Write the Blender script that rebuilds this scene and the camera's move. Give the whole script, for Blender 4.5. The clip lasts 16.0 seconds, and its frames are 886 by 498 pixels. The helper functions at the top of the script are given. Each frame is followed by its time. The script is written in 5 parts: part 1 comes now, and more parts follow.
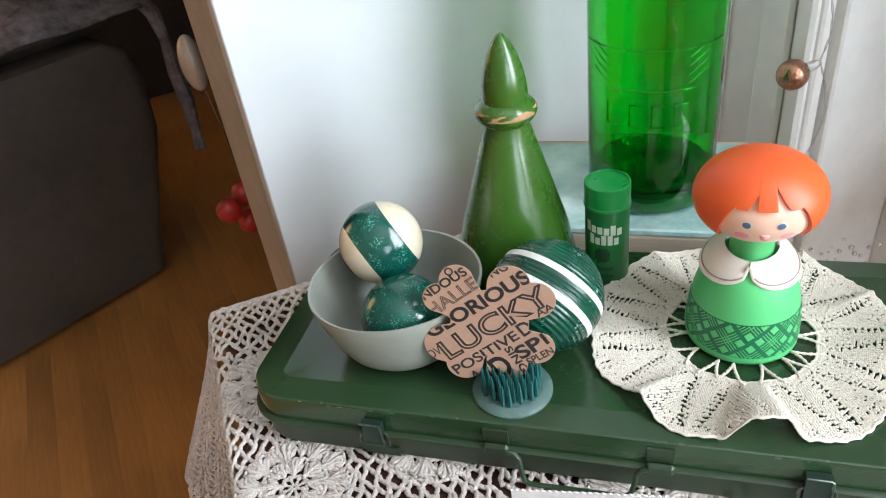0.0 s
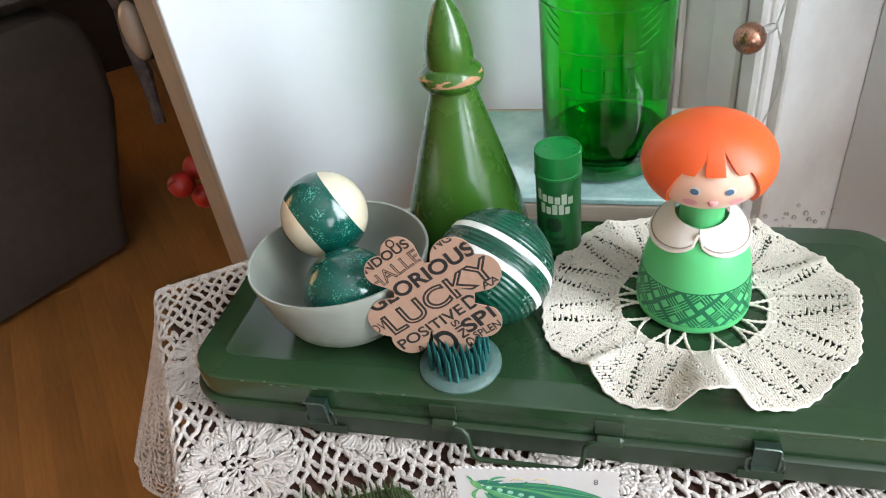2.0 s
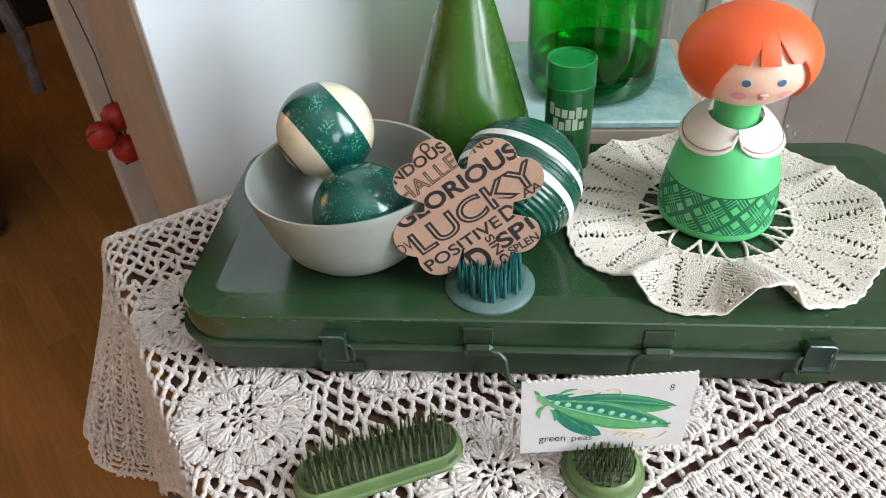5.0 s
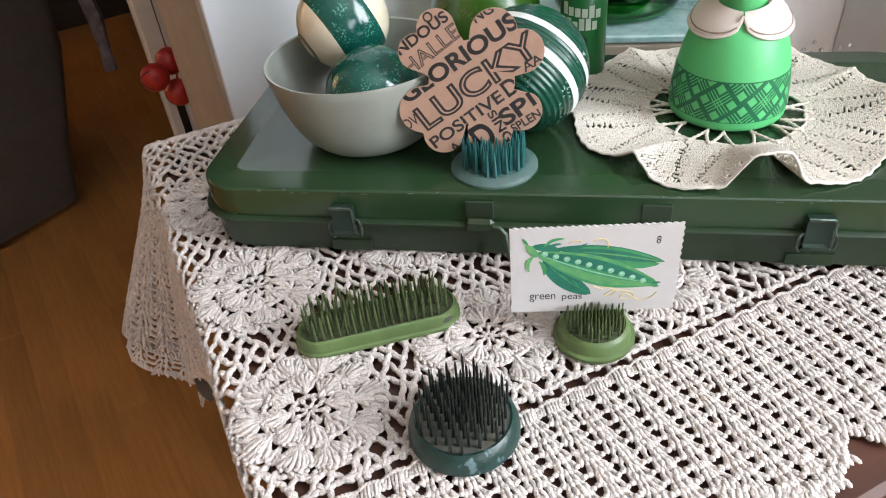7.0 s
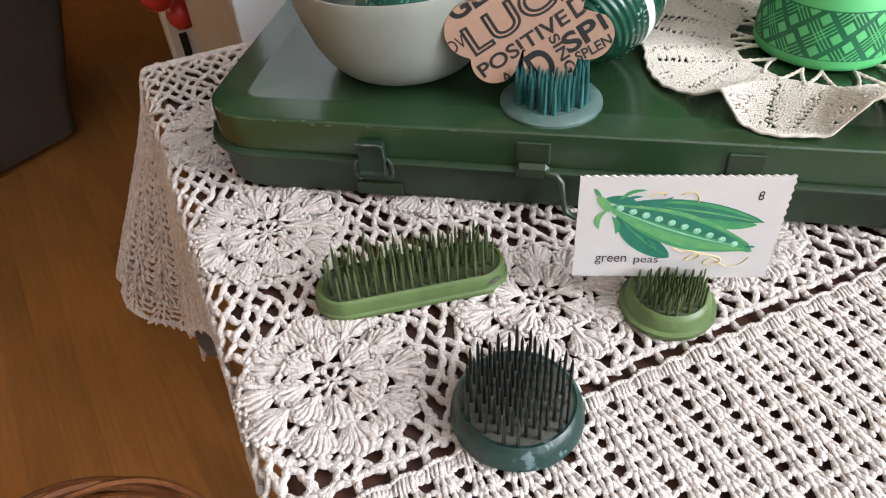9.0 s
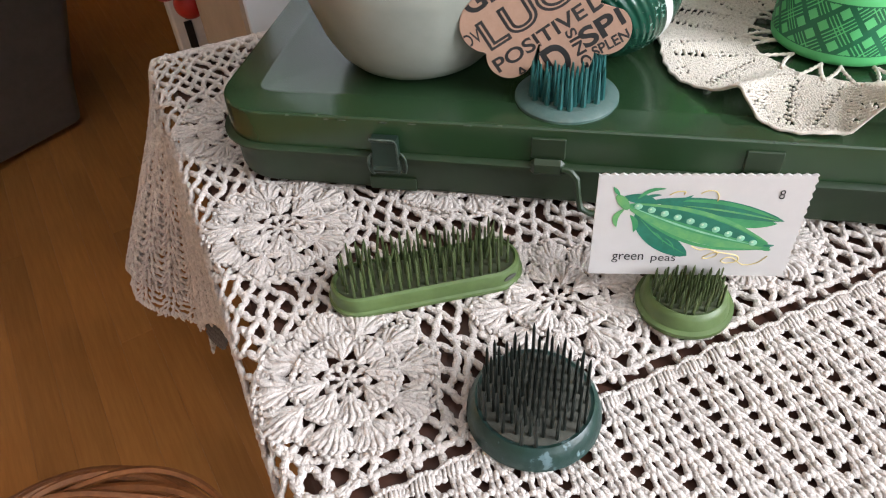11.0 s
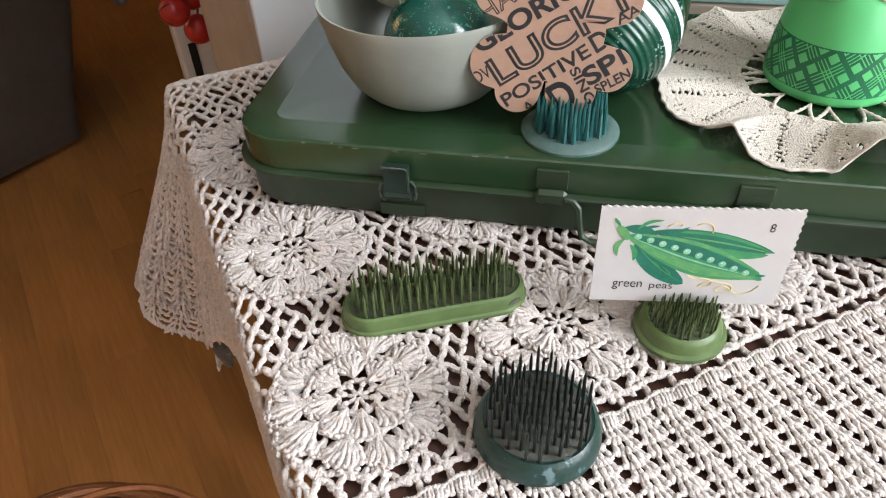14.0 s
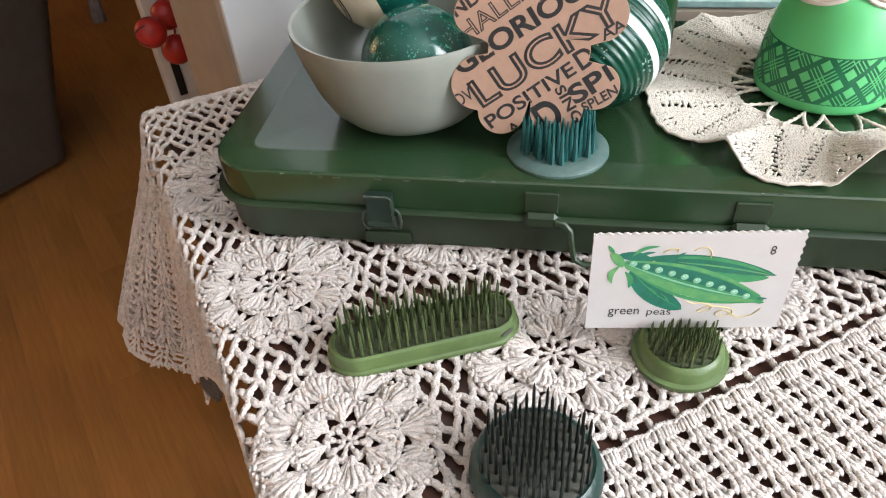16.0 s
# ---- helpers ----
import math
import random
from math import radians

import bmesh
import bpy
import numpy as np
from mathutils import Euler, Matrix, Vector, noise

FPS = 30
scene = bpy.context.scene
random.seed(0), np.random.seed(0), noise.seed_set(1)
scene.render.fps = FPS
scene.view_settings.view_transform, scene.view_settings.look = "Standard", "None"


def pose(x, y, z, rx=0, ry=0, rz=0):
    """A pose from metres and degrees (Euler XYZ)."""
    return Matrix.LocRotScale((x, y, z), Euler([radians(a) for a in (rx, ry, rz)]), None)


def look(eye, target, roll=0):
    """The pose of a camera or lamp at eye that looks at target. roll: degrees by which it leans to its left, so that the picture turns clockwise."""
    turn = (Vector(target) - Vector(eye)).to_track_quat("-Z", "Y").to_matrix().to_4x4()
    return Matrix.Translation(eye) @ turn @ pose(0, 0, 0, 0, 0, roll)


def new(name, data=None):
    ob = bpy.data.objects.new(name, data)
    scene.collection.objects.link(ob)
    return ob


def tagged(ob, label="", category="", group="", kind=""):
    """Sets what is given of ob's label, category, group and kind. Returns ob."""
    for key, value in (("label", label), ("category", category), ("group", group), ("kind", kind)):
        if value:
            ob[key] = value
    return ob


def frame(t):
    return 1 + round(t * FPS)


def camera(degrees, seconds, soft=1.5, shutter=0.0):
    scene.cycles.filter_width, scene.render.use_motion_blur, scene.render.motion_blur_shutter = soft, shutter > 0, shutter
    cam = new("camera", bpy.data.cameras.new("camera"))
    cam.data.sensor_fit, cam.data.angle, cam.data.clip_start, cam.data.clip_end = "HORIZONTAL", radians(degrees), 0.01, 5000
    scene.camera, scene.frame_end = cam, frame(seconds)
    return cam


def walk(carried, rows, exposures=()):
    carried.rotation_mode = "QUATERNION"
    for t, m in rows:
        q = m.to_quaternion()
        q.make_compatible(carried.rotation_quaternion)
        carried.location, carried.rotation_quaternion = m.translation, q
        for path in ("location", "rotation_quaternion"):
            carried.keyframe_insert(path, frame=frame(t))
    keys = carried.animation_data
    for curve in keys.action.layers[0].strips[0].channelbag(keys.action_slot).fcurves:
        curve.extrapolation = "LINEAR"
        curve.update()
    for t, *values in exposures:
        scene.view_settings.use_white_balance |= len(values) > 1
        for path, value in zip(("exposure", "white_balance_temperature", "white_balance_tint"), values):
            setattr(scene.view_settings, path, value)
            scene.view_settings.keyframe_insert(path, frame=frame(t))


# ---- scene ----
cam = camera(63.1, 16.0, soft=1.15)
# seconds, eye (x, y, z), yaw, pitch, roll
ROWS = [
    (0, 0.0281, -0.2599, 1.1019, 19.63, -34.55, -8.68),
    (0.5, 0.0395, -0.2554, 1.0902, 18.62, -35.51, -9.92),
    (1, 0.0390, -0.2530, 1.0919, 18.28, -36.05, -8.98),
    (1.5, 0.0394, -0.2467, 1.0919, 17.88, -36.32, -8.29),
    (2, 0.0408, -0.2454, 1.0907, 17.58, -36.94, -8.33),
    (2.5, 0.0188, -0.2460, 1.0815, 16.75, -37.64, -4.82),
    (3, 0.0123, -0.2450, 1.0723, 17.16, -37.84, -5.10),
    (3.2, 0.0074, -0.2423, 1.0702, 16.77, -38.36, -5.08),
    (5.3, -0.0380, -0.2588, 1.0454, 6.04, -38.98, -3.52),
    (5.5, -0.0172, -0.2730, 1.0491, 6.67, -38.63, -2.92),
    (6, 0.0118, -0.3070, 1.0537, 10.47, -39.07, -4.78),
    (6.5, 0.0109, -0.3073, 1.0340, 12.01, -37.74, -6.77),
    (7, -0.0046, -0.3015, 1.0002, 12.56, -38.11, -5.95),
    (7.5, -0.0187, -0.3041, 0.9882, 13.33, -38.16, -3.87),
    (8, -0.0325, -0.2841, 0.9667, 11.31, -40.96, -1.67),
    (8.2, -0.0311, -0.2765, 0.9688, 13.16, -41.18, -4.02),
    (10.3, -0.0363, -0.2598, 0.9680, 12.88, -43.51, -4.22),
    (10.5, -0.0336, -0.2599, 0.9760, 13.97, -43.40, -5.61),
    (11, -0.0382, -0.2610, 0.9700, 13.50, -43.14, -4.22),
    (11.5, -0.0457, -0.2674, 0.9696, 13.53, -42.89, -2.93),
    (12, -0.0453, -0.2725, 0.9735, 13.63, -42.72, -3.70),
    (12.5, -0.0451, -0.2692, 0.9738, 13.44, -42.58, -3.63),
    (13, -0.0420, -0.2718, 0.9775, 13.64, -42.22, -4.02),
    (13.5, -0.0429, -0.2756, 0.9801, 13.43, -41.75, -3.79),
    (14, -0.0424, -0.2724, 0.9806, 12.56, -41.33, -2.52),
    (14.5, -0.0426, -0.2737, 0.9836, 11.70, -41.27, -2.38),
    (15, -0.0462, -0.2685, 0.9873, 11.76, -41.24, -3.05),
    (15.5, -0.0453, -0.2590, 0.9863, 10.92, -41.35, -2.56),
    (16, -0.0426, -0.2547, 0.9815, 11.92, -41.21, -4.42),
]


def eye_pose(x, y, z, yaw, pitch, roll):
    return pose(x, y, z, 0, 0, yaw) @ pose(0, 0, 0, 90 + pitch, 0, 0) @ pose(0, 0, 0, 0, 0, roll)


walk(cam, [(r[0], eye_pose(*r[1:])) for r in ROWS], [(0, 0.36, 6330, 9), (3.2, 0.38, 6350, 9), (5.4, 0.34, 6350, 10), (6.0, 0.20, 6400, 11), (7.0, 0.26, 6480, 13), (8, 0.32, 6550, 14), (10.5, 0.28, 6560, 14), (13, 0.27, 6580, 13), (14.5, 0.38, 6600, 13), (16, 0.41, 6600, 13)])

# ---- daylight ----
ROOM = pose(0, 0, 0, 0, 0, 42.2)  # the room's walls are turned against the tin case
world = bpy.data.worlds.new("daylight")
scene.world = world
world.use_nodes = True
wn = world.node_tree
sky = wn.nodes.new("ShaderNodeTexSky")
sky.sky_type = "NISHITA"
sky.sun_disc = False
sky.sun_elevation, sky.sun_rotation = radians(35), radians(120)
wn.nodes["Background"].inputs["Strength"].default_value = 0.12
wn.links.new(sky.outputs["Color"], wn.nodes["Background"].inputs["Color"])


def area_light(name, m, sx, sy, power, colour):
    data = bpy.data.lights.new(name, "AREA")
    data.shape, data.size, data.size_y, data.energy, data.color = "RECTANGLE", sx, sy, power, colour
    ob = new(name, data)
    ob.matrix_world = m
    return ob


scene.view_settings.exposure = 0.0

# ---- materials ----


def mat(name, c1, c2=None, scale=40.0, rough=0.5, metal=0.0, bump=0.0, bscale=None, stain=0.0, sscale=6.0, coat=0.0,
        spec=0.5, stretch=(1, 1, 1), rand=0.0, island=0.0, sheen=0.0, rvar=0.1, sub=0.0, speck=None, sfac=0.62, sscl=500.0, bdist=0.001):
    """A surface with grain and stains at two scales, given at real size in object space."""
    m = bpy.data.materials.new(name)
    m.use_nodes = True
    t = m.node_tree
    bs = t.nodes["Principled BSDF"]
    co = t.nodes.new("ShaderNodeTexCoord")
    mp = t.nodes.new("ShaderNodeMapping")
    mp.inputs["Scale"].default_value = stretch
    t.links.new(co.outputs["Object"], mp.inputs["Vector"])
    n1 = t.nodes.new("ShaderNodeTexNoise")
    n1.inputs["Scale"].default_value, n1.inputs["Detail"].default_value, n1.inputs["Roughness"].default_value = scale, 6, 0.65
    t.links.new(mp.outputs["Vector"], n1.inputs["Vector"])
    c2 = c2 or tuple(v * 0.8 for v in c1)
    ramp = t.nodes.new("ShaderNodeMapRange")
    ramp.inputs["From Min"].default_value, ramp.inputs["From Max"].default_value = 0.3, 0.7
    t.links.new(n1.outputs["Fac"], ramp.inputs["Value"])
    mix = t.nodes.new("ShaderNodeMix")
    mix.data_type = "RGBA"
    mix.inputs["A"].default_value, mix.inputs["B"].default_value = (*c1, 1), (*c2, 1)
    t.links.new(ramp.outputs["Result"], mix.inputs["Factor"])
    out = mix.outputs["Result"]
    if stain:
        n2 = t.nodes.new("ShaderNodeTexNoise")
        n2.inputs["Scale"].default_value, n2.inputs["Detail"].default_value = sscale, 4
        t.links.new(co.outputs["Object"], n2.inputs["Vector"])
        r2 = t.nodes.new("ShaderNodeMapRange")
        r2.inputs["From Min"].default_value, r2.inputs["From Max"].default_value = 0.35, 0.7
        r2.inputs["To Min"].default_value, r2.inputs["To Max"].default_value = 1.0, 1.0 - stain
        t.links.new(n2.outputs["Fac"], r2.inputs["Value"])
        hv = t.nodes.new("ShaderNodeHueSaturation")
        t.links.new(out, hv.inputs["Color"])
        t.links.new(r2.outputs["Result"], hv.inputs["Value"])
        out = hv.outputs["Color"]
    if speck:
        n5 = t.nodes.new("ShaderNodeTexNoise")
        n5.inputs["Scale"].default_value, n5.inputs["Detail"].default_value = sscl, 3
        t.links.new(co.outputs["Object"], n5.inputs["Vector"])
        n6 = t.nodes.new("ShaderNodeTexNoise")
        n6.inputs["Scale"].default_value = sscl * 0.12
        t.links.new(co.outputs["Object"], n6.inputs["Vector"])
        ad = t.nodes.new("ShaderNodeMath")
        ad.operation = "MULTIPLY_ADD"
        ad.inputs[1].default_value = 0.5
        t.links.new(n6.outputs["Fac"], ad.inputs[0])
        t.links.new(n5.outputs["Fac"], ad.inputs[2])
        r5 = t.nodes.new("ShaderNodeMapRange")
        r5.inputs["From Min"].default_value, r5.inputs["From Max"].default_value = sfac + 0.25, sfac + 0.31
        t.links.new(ad.outputs[0], r5.inputs["Value"])
        mx = t.nodes.new("ShaderNodeMix")
        mx.data_type = "RGBA"
        mx.inputs["B"].default_value = (*speck, 1)
        t.links.new(out, mx.inputs["A"])
        t.links.new(r5.outputs["Result"], mx.inputs["Factor"])
        out = mx.outputs["Result"]
    if rand or island:
        src = t.nodes.new("ShaderNodeObjectInfo") if rand else t.nodes.new("ShaderNodeNewGeometry")
        r3 = t.nodes.new("ShaderNodeMapRange")
        r3.inputs["To Min"].default_value, r3.inputs["To Max"].default_value = 1 - (rand or island), 1 + (rand or island)
        t.links.new(src.outputs["Random" if rand else "Random Per Island"], r3.inputs["Value"])
        hv = t.nodes.new("ShaderNodeHueSaturation")
        t.links.new(out, hv.inputs["Color"])
        t.links.new(r3.outputs["Result"], hv.inputs["Value"])
        out = hv.outputs["Color"]
    t.links.new(out, bs.inputs["Base Color"])
    r4 = t.nodes.new("ShaderNodeMapRange")
    r4.inputs["To Min"].default_value, r4.inputs["To Max"].default_value = max(rough - rvar, 0.02), min(rough + rvar, 1)
    t.links.new(n1.outputs["Fac"], r4.inputs["Value"])
    t.links.new(r4.outputs["Result"], bs.inputs["Roughness"])
    bs.inputs["Metallic"].default_value = metal
    bs.inputs["Specular IOR Level"].default_value = spec
    bs.inputs["Coat Weight"].default_value = coat
    bs.inputs["Coat Roughness"].default_value = 0.15
    bs.inputs["Sheen Weight"].default_value = sheen
    bs.inputs["Subsurface Weight"].default_value = sub
    bs.inputs["Subsurface Radius"].default_value = (0.004, 0.003, 0.002)
    if bump:
        nb = t.nodes.new("ShaderNodeTexNoise")
        nb.inputs["Scale"].default_value, nb.inputs["Detail"].default_value = bscale or scale * 3, 5
        t.links.new(mp.outputs["Vector"], nb.inputs["Vector"])
        b = t.nodes.new("ShaderNodeBump")
        b.inputs["Strength"].default_value, b.inputs["Distance"].default_value = bump, bdist
        t.links.new(nb.outputs["Fac"], b.inputs["Height"])
        t.links.new(b.outputs["Normal"], bs.inputs["Normal"])
    return m


def glass(name, colour, rough=0.03):
    m = bpy.data.materials.new(name)
    m.use_nodes = True
    bs = m.node_tree.nodes["Principled BSDF"]
    bs.inputs["Base Color"].default_value = (*colour, 1)
    bs.inputs["Transmission Weight"].default_value, bs.inputs["Roughness"].default_value, bs.inputs["IOR"].default_value = 1, rough, 1.5
    return m


M_WALL = mat("white_paint", (0.635, 0.665, 0.690), (0.605, 0.635, 0.66), 25, 0.55, bump=0.15, bscale=90, stain=0.06, sscale=5)
M_TRIM = mat("worn_trim_paint", (0.82, 0.82, 0.80), (0.74, 0.73, 0.70), 30, 0.5, bump=0.15, bscale=120, stain=0.08, sscale=8)
M_JAMB = mat("tan_jamb_paint", (0.43, 0.40, 0.36), (0.37, 0.34, 0.30), 30, 0.6, bump=0.1, stain=0.1)
# ochre picked for an unseen wall, to throw warm bounce light
M_OCHRE = mat("ochre_bounce_paint", (0.62, 0.43, 0.26), (0.57, 0.39, 0.23), 25, 0.6, bump=0.1, stain=0.06)
# near black: the next room's dimness is put into the wall colour
M_DARKWALL = mat("darkened_far_wall", (0.030, 0.020, 0.016), (0.022, 0.015, 0.012), 20, 0.6, stretch=(8, 8, 1), stain=0.1)
M_CEIL = mat("ceiling_paint", (0.78, 0.78, 0.77), None, 20, 0.8)
M_FLOOR = mat("oak_floor", (0.58, 0.262, 0.072), (0.45, 0.190, 0.051), 9, 0.34, bump=0.08, bscale=60, stain=0.28, sscale=3, stretch=(14, 0.9, 14), rand=0.14, rvar=0.08)
M_GAP = mat("floor_gap", (0.42, 0.185, 0.060), None, 30, 0.8)
M_TABLE = mat("dark_red_wood", (0.11, 0.045, 0.028), (0.065, 0.027, 0.018), 12, 0.4, bump=0.1, stain=0.2, stretch=(1, 10, 1))
M_YARN = mat("cotton_yarn", (0.80, 0.725, 0.675), (0.64, 0.57, 0.52), 900, 0.9, bump=1.0, bscale=1500, bdist=0.0012, stain=0.12, sscale=14, sheen=0.15, spec=0.2, island=0.10)
M_LACE = mat("fine_cotton_thread", (0.88, 0.82, 0.73), (0.78, 0.71, 0.61), 1200, 0.9, bump=0.8, bscale=2200, bdist=0.0008, stain=0.16, sscale=22, sheen=0.15, spec=0.2, island=0.08)
M_TIN = mat("green_enamel", (0.018, 0.048, 0.018), (0.0165, 0.045, 0.0172), 60, 0.25, stain=0.10, sscale=7, spec=0.6, rvar=0.03, coat=0.25)
M_TIN_D = mat("green_enamel_worn", (0.017, 0.038, 0.015), (0.025, 0.046, 0.021), 90, 0.4, bump=0.06, stain=0.3, sscale=18)
M_LATCH = mat("green_painted_steel", (0.014, 0.036, 0.024), (0.030, 0.052, 0.040), 160, 0.34, metal=0.3, bump=0.1, stain=0.2, sscale=60)
M_BOWL = mat("grey_green_glaze", (0.26, 0.275, 0.235), (0.225, 0.24, 0.21), 60, 0.32, bump=0.05, stain=0.12, sscale=20)
M_BALLG = mat("green_phenolic", (0.003, 0.062, 0.046), (0.005, 0.085, 0.06), 120, 0.16, stain=0.2, sscale=40, coat=0.3, speck=(0.06, 0.27, 0.20), sfac=0.625, sscl=900)
M_CREAM = mat("ivory_phenolic", (0.72, 0.66, 0.50), (0.62, 0.55, 0.40), 60, 0.18, stain=0.12, sscale=30, coat=0.3)
M_BLACK = mat("black_ink", (0.012, 0.012, 0.012), None, 50, 0.5)
M_CROQ = mat("green_lacquered_wood", (0.004, 0.070, 0.040), (0.005, 0.050, 0.030), 80, 0.25, bump=0.06, stain=0.3, sscale=30, coat=0.2, speck=(0.22, 0.33, 0.28), sfac=0.66, sscl=500)
M_WHITE = mat("white_lacquer", (0.78, 0.79, 0.76), (0.62, 0.64, 0.60), 120, 0.3, bump=0.06, stain=0.15, sscale=60)
M_CONE = mat("leaf_green_lacquer", (0.037, 0.120, 0.011), (0.031, 0.100, 0.010), 30, 0.27, stain=0.15, sscale=12, coat=0.45, bump=0.03)
M_CHIP = mat("bare_wood_chip", (0.40, 0.22, 0.12), (0.30, 0.16, 0.08), 200, 0.7)
M_PILL = mat("green_tin_print", (0.010, 0.16, 0.035), (0.010, 0.13, 0.03), 60, 0.3, bump=0.04, stain=0.2, sscale=40)
M_PILLCAP = mat("bright_green_cap", (0.012, 0.26, 0.055), (0.012, 0.22, 0.05), 60, 0.3, bump=0.05, stain=0.1, sscale=60)
M_PRINT = mat("pale_print", (0.62, 0.72, 0.58), None, 80, 0.5)
M_DARKG = mat("dark_green_ink", (0.008, 0.05, 0.018), None, 80, 0.5)
M_GREENGLASS = glass("green_bottle_glass", (0.085, 0.84, 0.12))
M_FOOTGLASS = glass("darkened_green_foot_glass", (0.010, 0.16, 0.025))
M_TILE = mat("teal_marbled_tile", (0.62, 0.79, 0.75), (0.13, 0.34, 0.33), 17, 0.25, stain=0.2, sscale=30, coat=0.3)
M_LEDGE = mat("pale_bare_wood", (0.50, 0.42, 0.33), (0.42, 0.34, 0.26), 30, 0.6, stretch=(1, 12, 12), stain=0.1)
M_HAIR = mat("orange_vinyl", (0.73, 0.108, 0.020), (0.69, 0.095, 0.018), 30, 0.42, sub=0.15)
M_SKIN = mat("pale_pink_vinyl", (0.80, 0.53, 0.40), (0.77, 0.50, 0.38), 30, 0.42, sub=0.15)
M_DRESS = mat("mint_green_vinyl", (0.10, 0.52, 0.18), (0.095, 0.49, 0.17), 30, 0.42, sub=0.1)
M_PLAID = mat("plaid_green_print", (0.006, 0.150, 0.062), (0.005, 0.125, 0.052), 60, 0.45)
M_COLLAR = mat("off_white_vinyl", (0.70, 0.66, 0.60), (0.66, 0.61, 0.55), 60, 0.45)
M_LINE = mat("brown_groove", (0.34, 0.26, 0.21), None, 60, 0.6)
M_BLUE = mat("blue_eye_print", (0.075, 0.15, 0.26), None, 60, 0.5)
M_PINK = mat("pink_cheek_print", (0.74, 0.25, 0.33), (0.78, 0.38, 0.38), 60, 0.45)
M_LIP = mat("pink_lip_vinyl", (0.78, 0.34, 0.34), None, 60, 0.4)
M_FROGT = mat("teal_painted_iron", (0.055, 0.125, 0.110), (0.105, 0.165, 0.150), 150, 0.5, bump=0.2, stain=0.2, sscale=50)
M_PINT = mat("teal_pin", (0.012, 0.085, 0.085), (0.02, 0.12, 0.11), 200, 0.4)
M_FROGG = mat("moss_green_paint", (0.12, 0.185, 0.062), (0.095, 0.150, 0.048), 100, 0.42, bump=0.15, stain=0.25, sscale=60)
M_PING = mat("moss_pin", (0.050, 0.075, 0.026), (0.105, 0.135, 0.055), 300, 0.34, metal=0.25, rand=0.25)
# dusty moss green, darkened in colour for the shade between the pins
M_PLATEG = mat("dusty_shaded_moss_plate", (0.050, 0.070, 0.028), (0.085, 0.095, 0.050), 260, 0.7, bump=0.3, stain=0.3, sscale=90)
M_PLATEB = mat("dusty_dark_plate", (0.050, 0.055, 0.043), (0.095, 0.092, 0.072), 260, 0.8, bump=0.4, stain=0.3, sscale=90)
M_FROGB = mat("bottle_green_paint", (0.008, 0.036, 0.024), (0.020, 0.055, 0.050), 130, 0.36, bump=0.25, stain=0.3, sscale=60, speck=(0.10, 0.16, 0.17), sfac=0.66, sscl=260)
M_PINB = mat("blackened_pin", (0.010, 0.016, 0.013), (0.034, 0.040, 0.034), 300, 0.3, metal=0.4, rand=0.3)
M_KRAFT = mat("kraft_card", (0.35, 0.215, 0.15), (0.31, 0.19, 0.13), 250, 0.75, bump=0.1, bscale=900)
M_PAPER = mat("white_card_stock", (0.55, 0.53, 0.515), (0.525, 0.505, 0.49), 120, 0.65)
M_POD1 = mat("pod_green_ink", (0.025, 0.22, 0.085), (0.07, 0.32, 0.12), 160, 0.6)
M_POD2 = mat("pod_dark_ink", (0.008, 0.115, 0.070), (0.015, 0.19, 0.125), 200, 0.6)
M_POD3 = mat("pea_ink", (0.14, 0.42, 0.26), (0.30, 0.56, 0.40), 300, 0.6)
M_POD4 = mat("pod_light_ink", (0.15, 0.38, 0.12), (0.06, 0.28, 0.12), 200, 0.6)
M_POD5 = mat("pea_highlight_ink", (0.52, 0.70, 0.50), None, 200, 0.6)
M_TEND = mat("ochre_ink", (0.62, 0.50, 0.20), None, 200, 0.6)
M_LEATHER = mat("dark_brown_leather", (0.085, 0.070, 0.060), (0.068, 0.056, 0.048), 40, 0.5, bump=0.3, bscale=150, stain=0.2)
M_SCARF = mat("grey_floral_cloth", (0.05, 0.045, 0.045), (0.26, 0.23, 0.25), 26, 0.9, bump=0.2, stain=0.2)
M_KNOB = mat("old_porcelain", (0.36, 0.30, 0.25), (0.30, 0.25, 0.2), 20, 0.2, coat=0.3)
M_STEEL = mat("worn_steel_wire", (0.17, 0.21, 0.18), (0.05, 0.08, 0.06), 200, 0.3, metal=0.85, bump=0.1)
M_BRASS = mat("dull_brass", (0.5, 0.42, 0.3), None, 60, 0.35, metal=0.9)
M_BELLR = mat("red_enamel_bell", (0.42, 0.018, 0.015), (0.35, 0.014, 0.012), 80, 0.35, stain=0.2, sscale=60)
M_COPPER = mat("copper_mercury_glass", (0.78, 0.42, 0.29), (0.05, 0.02, 0.012), 850, 0.2, metal=0.9, bump=0.5, bscale=500)
M_WIRE = mat("clear_wire", (0.62, 0.62, 0.58), None, 60, 0.3, metal=0.4)
M_WICKER = mat("brown_wicker", (0.34, 0.135, 0.045), (0.20, 0.07, 0.025), 80, 0.38, bump=0.2, island=0.3)
M_PLANTER = mat("white_ceramic", (0.74, 0.72, 0.70), (0.68, 0.66, 0.63), 40, 0.35, stain=0.08, sscale=20)
M_SOIL = mat("bark_chips", (0.10, 0.05, 0.032), (0.05, 0.028, 0.02), 200, 0.85, bump=0.3, island=0.4)
M_BEAD = glass("clear_bead", (0.95, 0.96, 0.96), 0.05)
M_HEM = mat("cotton_painted_shade", (0.11, 0.098, 0.088), (0.08, 0.07, 0.062), 500, 0.9, bump=0.3)

# ---- mesh helpers ----


